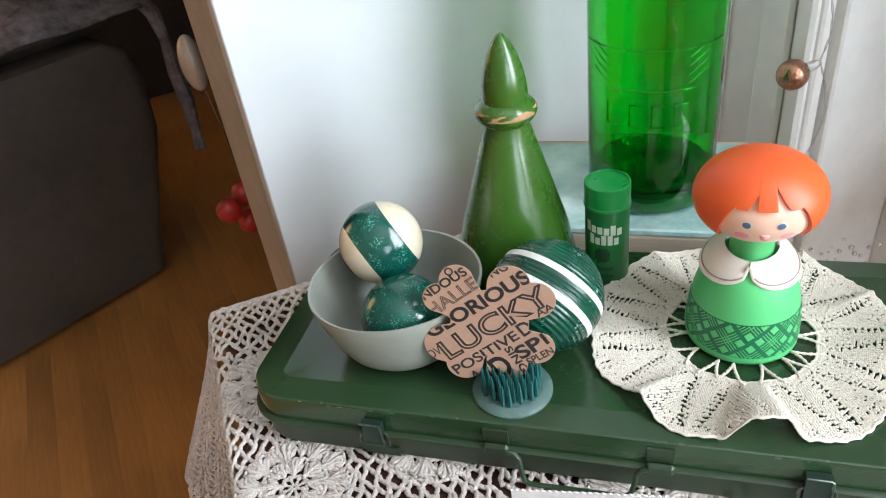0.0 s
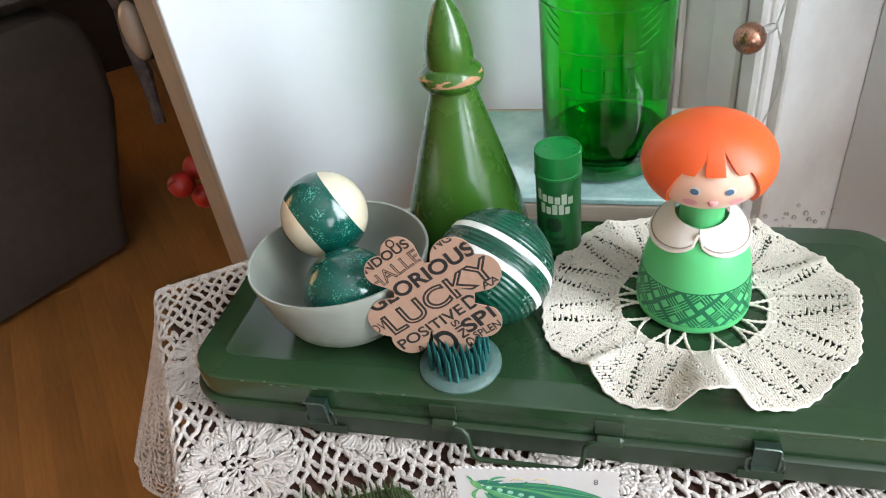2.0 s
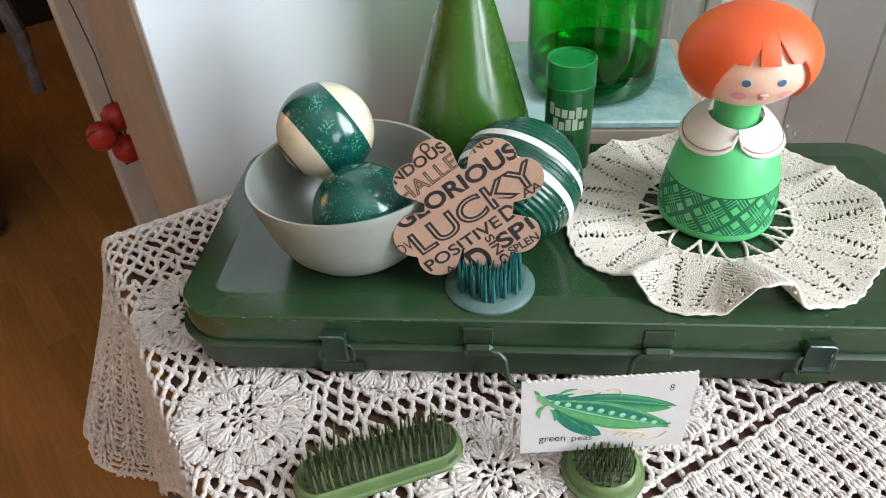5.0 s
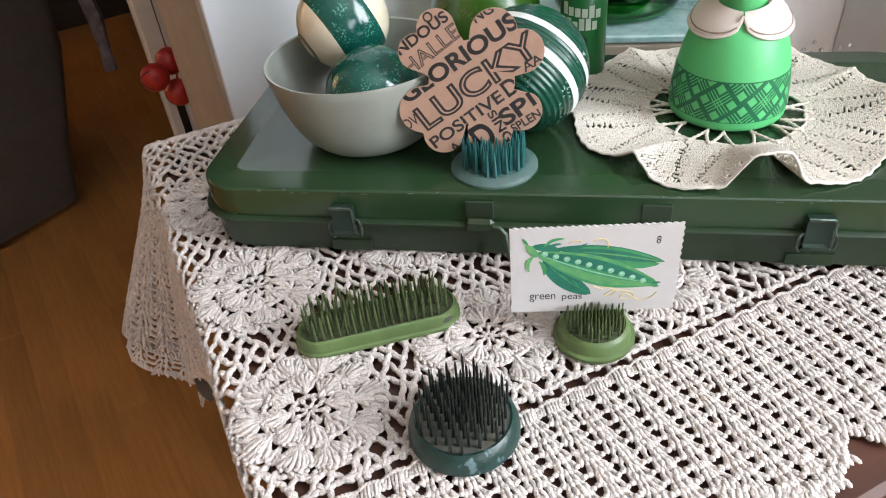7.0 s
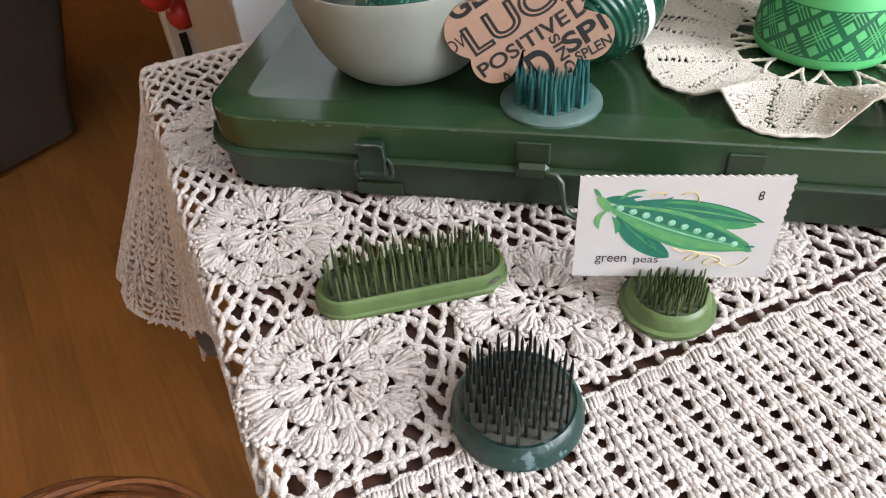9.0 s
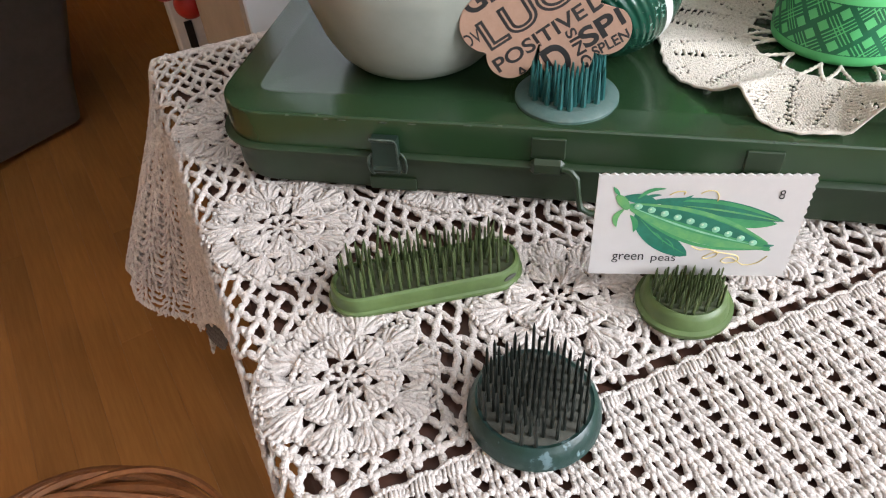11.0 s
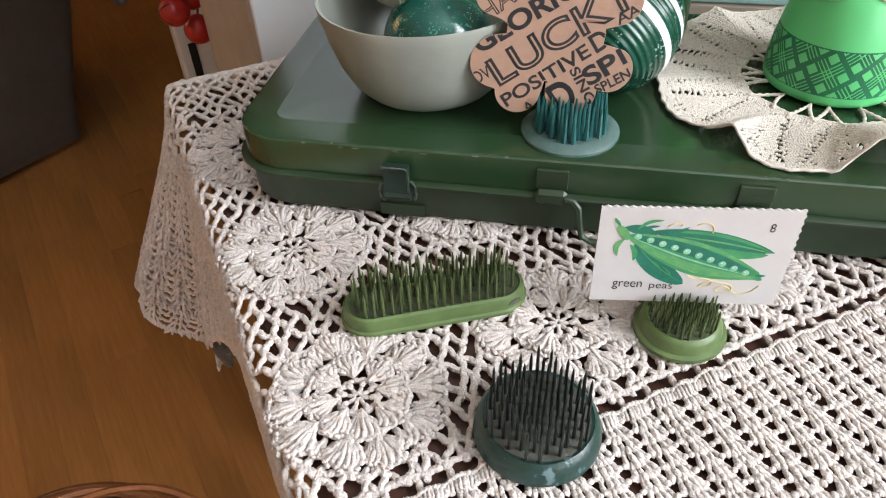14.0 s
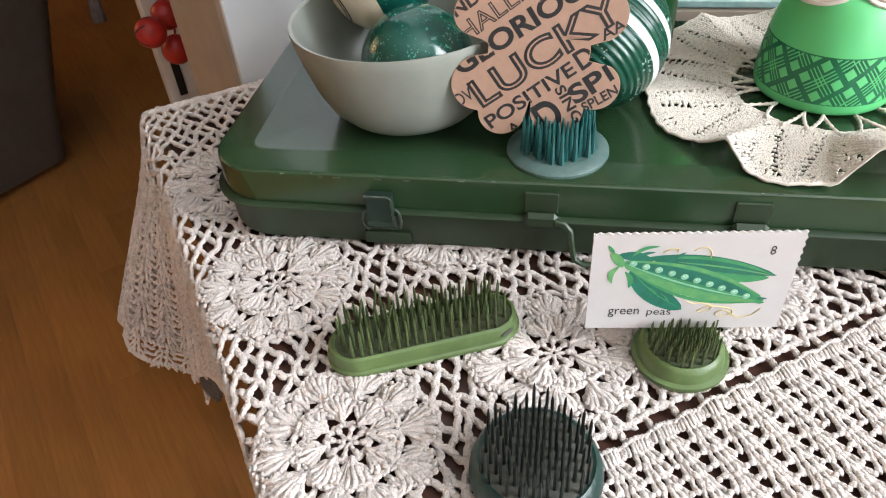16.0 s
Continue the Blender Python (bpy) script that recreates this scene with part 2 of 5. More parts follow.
class Build:
    """Collects vertices and faces of one mesh."""

    def __init__(self):
        self.v, self.f, self.k = [], [], []

    def add(self, verts, faces, k=0, m=None):
        o = len(self.v)
        self.v += [tuple(m @ Vector(p)) if m else tuple(p) for p in verts]
        self.f += [tuple(o + i for i in f) for f in faces]
        self.k += [k] * len(faces)
        return self

    def lathe(self, prof, n=48, k=0, m=None, cap0=True, cap1=True, a0=0.0, wob=None):
        vs, fs = [], []
        for r, z in prof:
            for i in range(n):
                a = a0 + 2 * math.pi * i / n
                q = r * (wob(a, z) if wob else 1)
                vs.append((q * math.cos(a), q * math.sin(a), z))
        for j in range(len(prof) - 1):
            for i in range(n):
                i2 = (i + 1) % n
                fs.append((j * n + i, j * n + i2, (j + 1) * n + i2, (j + 1) * n + i))
        if cap0:
            fs.append(tuple(reversed(range(n))))
        if cap1:
            fs.append(tuple((len(prof) - 1) * n + i for i in range(n)))
        return self.add(vs, fs, k, m)

    def tube(self, pts, r, n=6, k=0, closed=False, taper=None, cap=True, m=None):
        pts = [Vector(p) for p in pts]
        vs, fs, last = [], [], None
        c = len(pts)
        for i, p in enumerate(pts):
            a, b = pts[(i - 1) % c if closed else max(i - 1, 0)], pts[(i + 1) % c if closed else min(i + 1, c - 1)]
            d = (b - a).normalized() if (b - a).length > 1e-9 else Vector((0, 0, 1))
            s = last if last is not None else (Vector((0, 0, 1)) if abs(d.z) < 0.9 else Vector((1, 0, 0)))
            s = (s - d * s.dot(d)).normalized()
            last, w = s, d.cross(s)
            q = r * (taper(i / max(c - 1, 1)) if taper else 1)
            vs += [p + q * (math.cos(2 * math.pi * j / n) * s + math.sin(2 * math.pi * j / n) * w) for j in range(n)]
        for i in range(c if closed else c - 1):
            i2 = (i + 1) % c
            fs += [(i * n + j, i * n + (j + 1) % n, i2 * n + (j + 1) % n, i2 * n + j) for j in range(n)]
        if cap and not closed:
            fs += [tuple(reversed(range(n))), tuple((c - 1) * n + j for j in range(n))]
        return self.add(vs, fs, k, m)

    def blob(self, centre, axes, n=6, rings=4, k=0, m=None):
        """An ellipsoid: axes are three vectors."""
        c, (ax, ay, az) = Vector(centre), [Vector(a) for a in axes]
        vs = [c - az] + [c + math.sin(math.pi * j / rings) * (math.cos(2 * math.pi * i / n) * ax + math.sin(2 * math.pi * i / n) * ay) - math.cos(math.pi * j / rings) * az
                         for j in range(1, rings) for i in range(n)] + [c + az]
        fs = [(0, 1 + (i + 1) % n, 1 + i) for i in range(n)]
        for j in range(rings - 2):
            fs += [(1 + j * n + i, 1 + j * n + (i + 1) % n, 1 + (j + 1) * n + (i + 1) % n, 1 + (j + 1) * n + i) for i in range(n)]
        e = len(vs) - 1
        fs += [(e, 1 + (rings - 2) * n + i, 1 + (rings - 2) * n + (i + 1) % n) for i in range(n)]
        return self.add(vs, fs, k, m)

    def ball(self, c, r, n=24, rings=14, k=0, m=None):
        return self.blob(c, ((r, 0, 0), (0, r, 0), (0, 0, r)), n, rings, k, m)

    def prism(self, outline, z0, z1, k=0, m=None, bevel=0.0):
        n = len(outline)
        rows = [(outline, z0), (outline, z1)]
        if bevel:
            cx, cy = sum(p[0] for p in outline) / n, sum(p[1] for p in outline) / n
            far = max(math.hypot(p[0] - cx, p[1] - cy) for p in outline)
            s = 1 - bevel / far
            small = [(cx + (p[0] - cx) * s, cy + (p[1] - cy) * s) for p in outline]
            rows = [(small, z0), (outline, z0 + bevel), (outline, z1 - bevel), (small, z1)]
        vs = [(x, y, z) for pts, z in rows for x, y in pts]
        fs = [(j * n + i, j * n + (i + 1) % n, (j + 1) * n + (i + 1) % n, (j + 1) * n + i) for j in range(len(rows) - 1) for i in range(n)]
        fs += [tuple(reversed(range(n))), tuple((len(rows) - 1) * n + i for i in range(n))]
        return self.add(vs, fs, k, m)

    def box(self, x0, x1, y0, y1, z0, z1, b=0.0, k=0, m=None):
        if not b:
            return self.prism([(x0, y0), (x1, y0), (x1, y1), (x0, y1)], z0, z1, k, m)
        rows = []
        for z, g in ((z0, b), (z0 + b, 0), (z1 - b, 0), (z1, b)):
            rows.append([(x0 + b, y0 + g, z), (x1 - b, y0 + g, z), (x1 - g, y0 + b, z), (x1 - g, y1 - b, z),
                         (x1 - b, y1 - g, z), (x0 + b, y1 - g, z), (x0 + g, y1 - b, z), (x0 + g, y0 + b, z)])
        vs = [p for r in rows for p in r]
        fs = [(j * 8 + i, j * 8 + (i + 1) % 8, (j + 1) * 8 + (i + 1) % 8, (j + 1) * 8 + i) for j in range(3) for i in range(8)]
        fs += [tuple(reversed(range(8))), tuple(24 + i for i in range(8))]
        return self.add(vs, fs, k, m)

    def mesh(self, name, mats, sharp=35):
        me = bpy.data.meshes.new(name)
        me.from_pydata(self.v, [], self.f)
        for q in mats if isinstance(mats, (list, tuple)) else [mats]:
            me.materials.append(q)
        me.polygons.foreach_set("material_index", self.k)
        me.polygons.foreach_set("use_smooth", [True] * len(self.f))
        me.set_sharp_from_angle(angle=radians(sharp))
        me.update()
        return me


def empty(name, m, label, category, group="", kind=""):
    ob = new(name)
    ob.empty_display_size = 0.02
    ob.matrix_world = m
    return tagged(ob, label, category, group, kind)


def part(name, bm, material, parent=None, label="", m=None, sharp=35):
    """Links a Build as one mesh object under a thing or a part."""
    ob = new(name, bm.mesh(name, material, sharp))
    ob.parent = parent
    if m:
        ob.matrix_basis = m
    return tagged(ob, label)


def thing(name, bm, material, m, label, category, group="", kind="", sharp=35):
    ob = new(name, bm.mesh(name, material, sharp))
    ob.matrix_basis = m
    return tagged(ob, label, category, group, kind)


def rounded(x0, x1, y0, y1, r, n=6):
    """The outline of a rectangle with rounded corners, anticlockwise."""
    out = []
    for cx, cy, a in ((x1 - r, y0 + r, -90), (x1 - r, y1 - r, 0), (x0 + r, y1 - r, 90), (x0 + r, y0 + r, 180)):
        for i in range(n + 1):
            q = radians(a + 90 * i / n)
            out.append((cx + r * math.cos(q), cy + r * math.sin(q)))
    return out


def lofted(b, rows, k=0, cap0=True, cap1=True, m=None):
    """A skin over outlines of the same count: rows of (outline, z)."""
    n = len(rows[0][0])
    vs = [(x, y, z) for pts, z in rows for x, y in pts]
    fs = [(j * n + i, j * n + (i + 1) % n, (j + 1) * n + (i + 1) % n, (j + 1) * n + i) for j in range(len(rows) - 1) for i in range(n)]
    if cap0:
        fs.append(tuple(reversed(range(n))))
    if cap1:
        fs.append(tuple((len(rows) - 1) * n + i for i in range(n)))
    return b.add(vs, fs, k, m)


def lettering(text, size, m, inside=None, bold=0.0, squash=1.0, centre=False):
    """Words in the built-in font as a flat mesh, cut at an outline where one is given."""
    cu = bpy.data.curves.new("words", "FONT")
    cu.body, cu.size, cu.offset = text, size, bold
    cu.align_x = "CENTER" if centre else "LEFT"
    tmp = new("words", cu)
    me = bpy.data.meshes.new_from_object(tmp.evaluated_get(bpy.context.evaluated_depsgraph_get()))
    bpy.data.objects.remove(tmp)
    bpy.data.curves.remove(cu)
    bm = bmesh.new()
    bm.from_mesh(me)
    bpy.data.meshes.remove(me)
    bmesh.ops.triangulate(bm, faces=bm.faces)
    bmesh.ops.transform(bm, matrix=m @ Matrix.Diagonal((squash, 1, 1, 1)), verts=bm.verts)
    if inside:
        for _ in range(4):
            long = [e for e in bm.edges if e.calc_length() > 0.0012]
            if not long:
                break
            bmesh.ops.subdivide_edges(bm, edges=long, cuts=1)
            bmesh.ops.triangulate(bm, faces=bm.faces)
        bmesh.ops.delete(bm, geom=[f for f in bm.faces if not inside(*f.calc_center_median()[:2])], context="FACES")
    b = Build()
    bm.verts.index_update()
    b.add([v.co[:] for v in bm.verts], [[v.index for v in f.verts] for f in bm.faces])
    bm.free()
    return b


def fitted(text, wide, high, m, inside=None, bold=0.0, shape=None):
    """Words stretched to a length and a height; shape: the boldness whose size they keep, for a line inside them."""
    def size(w):
        b = lettering(text, 1.0, Matrix.Identity(4), None, w)
        xs, ys = [v[0] for v in b.v], [v[1] for v in b.v]
        return min(xs), min(ys), max(xs) - min(xs), max(ys) - min(ys)
    x0, y0, w, h = size(bold if shape is None else shape)
    return lettering(text, 1.0, m @ Matrix.Diagonal((wide / w, high / h, 1, 1)) @ Matrix.Translation((-x0, -y0, 0)), inside, bold)


# ---- the room ----
# In the room's frame: the back wall of the recess at v = 0.341, the recess's side at u = 0.354, the casing at v = 0.157, the window wall at u = 0.467.
def wall(name, b, material, label, category="wall"):
    return thing(name, b, material, ROOM, label, category, kind="structure")


wall("wall_back", Build().box(-0.060, 0.60, 0.345, 0.492, 0, 2.6).box(-0.0735, 0.60, 0.341, 0.3449, 0, 2.6, 0.001), M_WALL, "smooth white painted wall behind the table")
wall("wall_recess", Build().box(0.354, 0.60, 0.175, 0.3405, 0, 2.6), M_TRIM, "grey-white painted side of the recess")
# jamb of the opening: two boards and the dark joint between them
wall("door_jamb", Build().box(-0.0755, -0.0605, 0.3452, 0.492, 0, 2.6, 0.003), M_JAMB,
     "tan painted door jamb with a worn edge", "door jamb")
wall("door_1", Build().box(-0.069, 0.62, 0.500, 0.540, 0.01, 2.05, 0.003), M_JAMB, "tan painted door standing open behind the wall", "door")
door = wall("door_2", Build().box(0.0215, 0.62, 1.300, 1.340, 0.004, 2.02, 0.004), M_TRIM, "grey-white painted door in the next room", "door")
# black box added as a stand-in for an unidentified dark upright slot
part("dark_strip", Build().box(0.0410, 0.0570, 1.2965, 1.2998, 0.255, 0.335, 0.001), M_BLACK, door, "dark upright strip on the door")
casing = wall("window_casing", Build().box(0.3685, 0.60, 0.157, 0.174, 0, 2.6, 0.002), M_TRIM, "bright white painted casing board", "trim")
trim = wall("trim", Build().box(0.344, 0.3535, 0.168, 0.186, 0, 2.6, 0.003).box(0.3540, 0.3668, 0.166, 0.1746, 0, 2.6, 0.002).box(0.346, 0.3535, 0.190, 0.222, 0, 2.6, 0.003).box(0.349, 0.3535, 0.258, 0.300, 0, 2.6, 0.002),
            M_TRIM, "grey-white wooden moulding in the recess", "trim")
# window wall of upright boards, with the window past the view
b = Build()
v0 = 0.1565
for w in (0.066, 0.11, 0.11, 0.11):
    b.box(0.478, 0.51, v0 - w + 0.0008, v0, 0, 2.6, 0.0012)
    v0 -= w
WIN0, WIN1, SILL, HEAD = -1.75, -0.45, 0.85, 2.25
b.box(0.478, 0.60, WIN1, v0 - 0.0005, 0, 2.6)
b.box(0.478, 0.60, WIN0, WIN1, 0, SILL).box(0.478, 0.60, WIN0, WIN1, HEAD, 2.6).box(0.478, 0.60, -4.2, WIN0, 0, 2.6)
b.box(0.4805, 0.60, v0, 0.1565, 0, 2.6)
wall("wall_right", b, M_WALL, "white painted board wall with a window")
b = Build()
for q0, q1, z0, z1 in ((WIN0, WIN0 + 0.05, SILL, HEAD), (WIN1 - 0.05, WIN1, SILL, HEAD), (WIN0 + 0.05, WIN1 - 0.05, SILL, SILL + 0.05),
                       (WIN0 + 0.05, WIN1 - 0.05, HEAD - 0.05, HEAD), (WIN0 + 0.05, WIN1 - 0.05, 1.53, 1.57)):
    b.box(0.52, 0.56, q0, q1, z0, z1, 0.003)
wall("window_1", b, M_TRIM, "white wooden frame at a window or fill lamp", "window")
wall("wall_left", Build().box(-3.7, -3.6, -4.2, 3.2, 0, 2.6), M_OCHRE, "unseen wall coloured ochre for warm bounce light")
wall("wall_front", Build().box(-3.6, 0.60, -4.3, -4.2, 0, 2.6), M_WALL, "plain painted wall")
wall("wall_far", Build().box(-3.6, 0.60, 3.1, 3.2, 0, 2.6), M_DARKWALL, "end wall of the next room, dimness put into its colour")
wall("wall_next", Build().box(0.63, 0.70, 0.541, 3.1, 0, 2.6), M_DARKWALL, "wall of the next room, dimness put into its colour")
wall("ceiling", Build().box(-3.7, 0.75, -4.3, 3.2, 2.6, 2.7), M_CEIL, "plain white ceiling", "ceiling")
floor = wall("floor", Build().box(-3.7, 0.75, -4.3, 3.2, -0.06, -0.004), M_GAP, "honey-brown oak strip floor", "floor")

area_light("daylight_and_fill", ROOM @ pose(0.515, (WIN0 + WIN1) / 2, (SILL + HEAD) / 2, 0, 90, 0), HEAD - SILL - 0.1, WIN1 - WIN0 - 0.1, 68, (0.87, 0.94, 1.0))
# two added fill lamps on closed walls: cool front fill, warm far fill
area_light("daylight_and_fill", ROOM @ pose(-0.22, -4.19, 1.55, 90, 0, 180), 1.4, 1.5, 56, (0.90, 0.95, 1.0))
area_light("daylight_and_fill", ROOM @ pose(-2.2, 3.09, 1.55, -90, 0, 180), 1.2, 1.3, 185, (1.0, 0.69, 0.33))

# frames set round the two added fill lamps; the walls behind stay closed
for name, u, w, v0, v1 in (("lamp_frame_2", -0.22, 1.4, -4.1995, -4.165), ("lamp_frame_3", -2.2, 1.2, 3.065, 3.0995)):
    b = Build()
    h = 0.80 if name == "lamp_frame_2" else 0.70
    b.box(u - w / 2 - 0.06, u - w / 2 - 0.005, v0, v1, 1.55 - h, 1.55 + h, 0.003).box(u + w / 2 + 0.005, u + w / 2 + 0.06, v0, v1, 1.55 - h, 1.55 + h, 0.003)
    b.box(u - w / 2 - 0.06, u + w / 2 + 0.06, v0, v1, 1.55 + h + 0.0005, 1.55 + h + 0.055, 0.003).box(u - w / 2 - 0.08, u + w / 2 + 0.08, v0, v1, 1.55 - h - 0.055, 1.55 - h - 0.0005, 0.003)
    wall(name, b, M_TRIM, "white wooden frame at a window or fill lamp", "window")

tagged(new("window_sill", Build().box(0.2535, 0.47, -0.09, 0.045, 0.722, 0.7527, 0.003).mesh("window_sill", M_WALL)), "white painted sill board beside the table", "sill", kind="structure").matrix_basis = pose(0, 0, 0, 0, 0, 34.8)

# ---- table ----
TZ = 0.748
TT = pose(0, 0, 0, 0, 0, 34.8)  # the table's own turn
table = empty("side_table", TT @ pose(0.1, 0.0, 0), "dark reddish wooden side table under a crocheted cloth", "table")
EA, EB0, EB1, EA1 = -0.184, -0.168, 0.270, 0.250  # table edges: left, front, back, right
part("tabletop", lofted(Build(), [(rounded(EA - 0.1 + g, EA1 - 0.1 - g, EB0 + g, EB1 - g, 0.035), z) for z, g in ((TZ - 0.026, 0.004), (TZ - 0.022, 0), (TZ - 0.004, 0), (TZ, 0.003))]), M_TABLE, table)
part("apron", Build().box(EA - 0.06, EA1 - 0.14, EB0 + 0.04, EB1 - 0.04, TZ - 0.10, TZ - 0.0265, 0.003), M_TABLE, table)
leg = Build().lathe([(0.015, 0), (0.018, 0.05), (0.016, 0.30), (0.022, 0.56), (0.024, TZ - 0.1005)], 16)
for a in (EA - 0.045, EA1 - 0.155):
    for q in (EB0 + 0.06, EB1 - 0.06):
        part("leg", leg, M_TABLE, table, m=pose(a, q, 0))

# ---- crocheted cloth ----
# Cloth coordinates: a along the table's front, c away from it; the map lays it on the table and lets it fall past the left edge.
CZ = TZ + 0.0022
EDGE, CORNER = -0.186, 0.262


def drape(a, c, h=0.0):
    """The place of a point of the cloth, h above it."""
    if a >= EDGE:
        return TT @ Vector((a, c, CZ + h))
    over = EDGE - a
    t = min(max((c - 0.09) / 0.14, 0), 1)
    t = t * t * (3 - 2 * t)
    lean = 0.05 + 0.27 * t + 0.16 * t * math.sin(c * 60 - 0.2)
    r = 0.006
    if over < r * 1.4:
        q = over / r
        x, z, nx, nz = -r * math.sin(q), -r * (1 - math.cos(q)), -math.sin(q), math.cos(q)
    else:
        q = 1.4
        d = over - r * q
        x, z = -r * math.sin(q) - d * math.sin(lean), -r * (1 - math.cos(q)) - d * math.cos(lean)
        nx, nz = -math.cos(lean), math.sin(lean)
    back = -t * 0.10 * over
    return TT @ Vector((EDGE + x + nx * h, c + back, CZ + z + nz * h))


rng = random.Random(7)


def cord(b, pts, r, n=5, wav=0.0):
    b.tube([drape(p[0], p[1], (p[2] if len(p) > 2 else 0) + wav * rng.uniform(-1, 1)) for p in pts], r, n, cap=False)


def line(p, q, n, jit=0.0003, arch=0.0):
    return [(p[0] + (q[0] - p[0]) * i / n + rng.uniform(-jit, jit), p[1] + (q[1] - p[1]) * i / n + rng.uniform(-jit, jit), arch * math.sin(math.pi * i / n)) for i in range(n + 1)]


def stitch(b, p, q, r, h=0.0):
    """One plump stitch lying from p to q."""
    u, v = drape(p[0], p[1], h), drape(q[0], q[1], h)
    d = (v - u) / 2
    if d.length < 1e-6:
        return
    up = (drape(p[0], p[1], h + 0.001) - u).normalized()
    s = d.cross(up).normalized()
    b.blob((u + v) / 2, (s * r, up * r * 0.8, d * 1.12), 5, 4)


MOT = [(-0.157 + 0.0905 * i, -0.0235 + 0.0970 * j) for j in range(3) for i in range(3) if (i, j) != (2, 2)]


def in_flower(a, c, r):
    return any(math.hypot(a - x, c - y) < r for x, y in MOT)


def chain(b, p, q, r, h=0.0006, n=0, sag=0.0):
    """A crocheted chain from p to q: plump links, turned to and fro."""
    d = math.hypot(q[0] - p[0], q[1] - p[1])
    n = n or max(2, round(d / 0.0021))
    nx, ny = -(q[1] - p[1]) / d, (q[0] - p[0]) / d
    for i in range(n):
        t0, t1 = (i - 0.42) / n, (i + 1.42) / n
        w = 0.42 * r * (1 if i % 2 else -1)
        bow = sag * math.sin(math.pi * (i + 0.5) / n)
        x = rng.uniform(-0.00025, 0.00025)
        stitch(b, (p[0] + (q[0] - p[0]) * t0 + nx * (w + bow + x), p[1] + (q[1] - p[1]) * t0 + ny * (w + bow + x)),
               (p[0] + (q[0] - p[0]) * t1 + nx * (bow - w + x), p[1] + (q[1] - p[1]) * t1 + ny * (bow - w + x)), r * rng.uniform(0.88, 1.12), h + rng.uniform(0, 0.0005))


def shell(b, x, y, q, size, legs, spread, r=0.00138, lift=0.0):
    """A fan of long stitches that spring from one loop, domed, with a braided scalloped outer edge."""
    base = drape(x + 0.58 * size * math.cos(q), y + 0.58 * size * math.sin(q), 0.0004 + max(lift, 0))
    out = (drape(x + size * math.cos(q), y + size * math.sin(q), 0.0003) - drape(x, y, 0.0003)) * 0.44
    up = (drape(x, y, 0.001) - drape(x, y, 0.0)) * 1.5
    b.blob(base, (out.cross(up).normalized() * size * min(0.8 * legs * spread, 0.66), up, out), 8, 4)
    for j in range(-legs, legs + 1):
        s = q + j * spread + rng.uniform(-0.08, 0.08)
        k = size * (1 - 0.20 * (j / max(legs, 1)) ** 2) * rng.uniform(0.90, 1.06)
        c, d = math.cos(s), math.sin(s)
        h = 0.0005 + lift + 0.0012 * (1 - abs(j) / (legs + 1))
        # the leg: a slim foot and a plump twisted upper half
        for u0, u1, g, w in ((-0.06, 0.52, 0.72, 0.00022), (0.30, 0.80, 0.98, -0.00028), (0.62, 1.02, 1.06, 0.00034)):
            w += rng.uniform(-0.0002, 0.0002)
            stitch(b, (x + u0 * k * c - w * d, y + u0 * k * d + w * c), (x + u1 * k * c + w * d, y + u1 * k * d - w * c), r * g * rng.uniform(0.9, 1.1), h + rng.uniform(0, 0.0005) + 0.0003 * u1)
        # two strands of the braid over its head
        for f, g in ((0.96, -0.45), (1.03, 0.25)):
            stitch(b, (x + f * k * math.cos(s + (g - 0.3) * spread), y + f * k * math.sin(s + (g - 0.3) * spread)), (x + (f + 0.04) * k * math.cos(s + (g + 0.55) * spread), y + (f + 0.04) * k * math.sin(s + (g + 0.55) * spread)), r * rng.uniform(0.75, 0.95), h + 0.0005)


cloth = empty("table_cloth", pose(0, 0, TZ), "off-white cotton crocheted tablecloth with flower motifs hanging over the edge", "tablecloth")
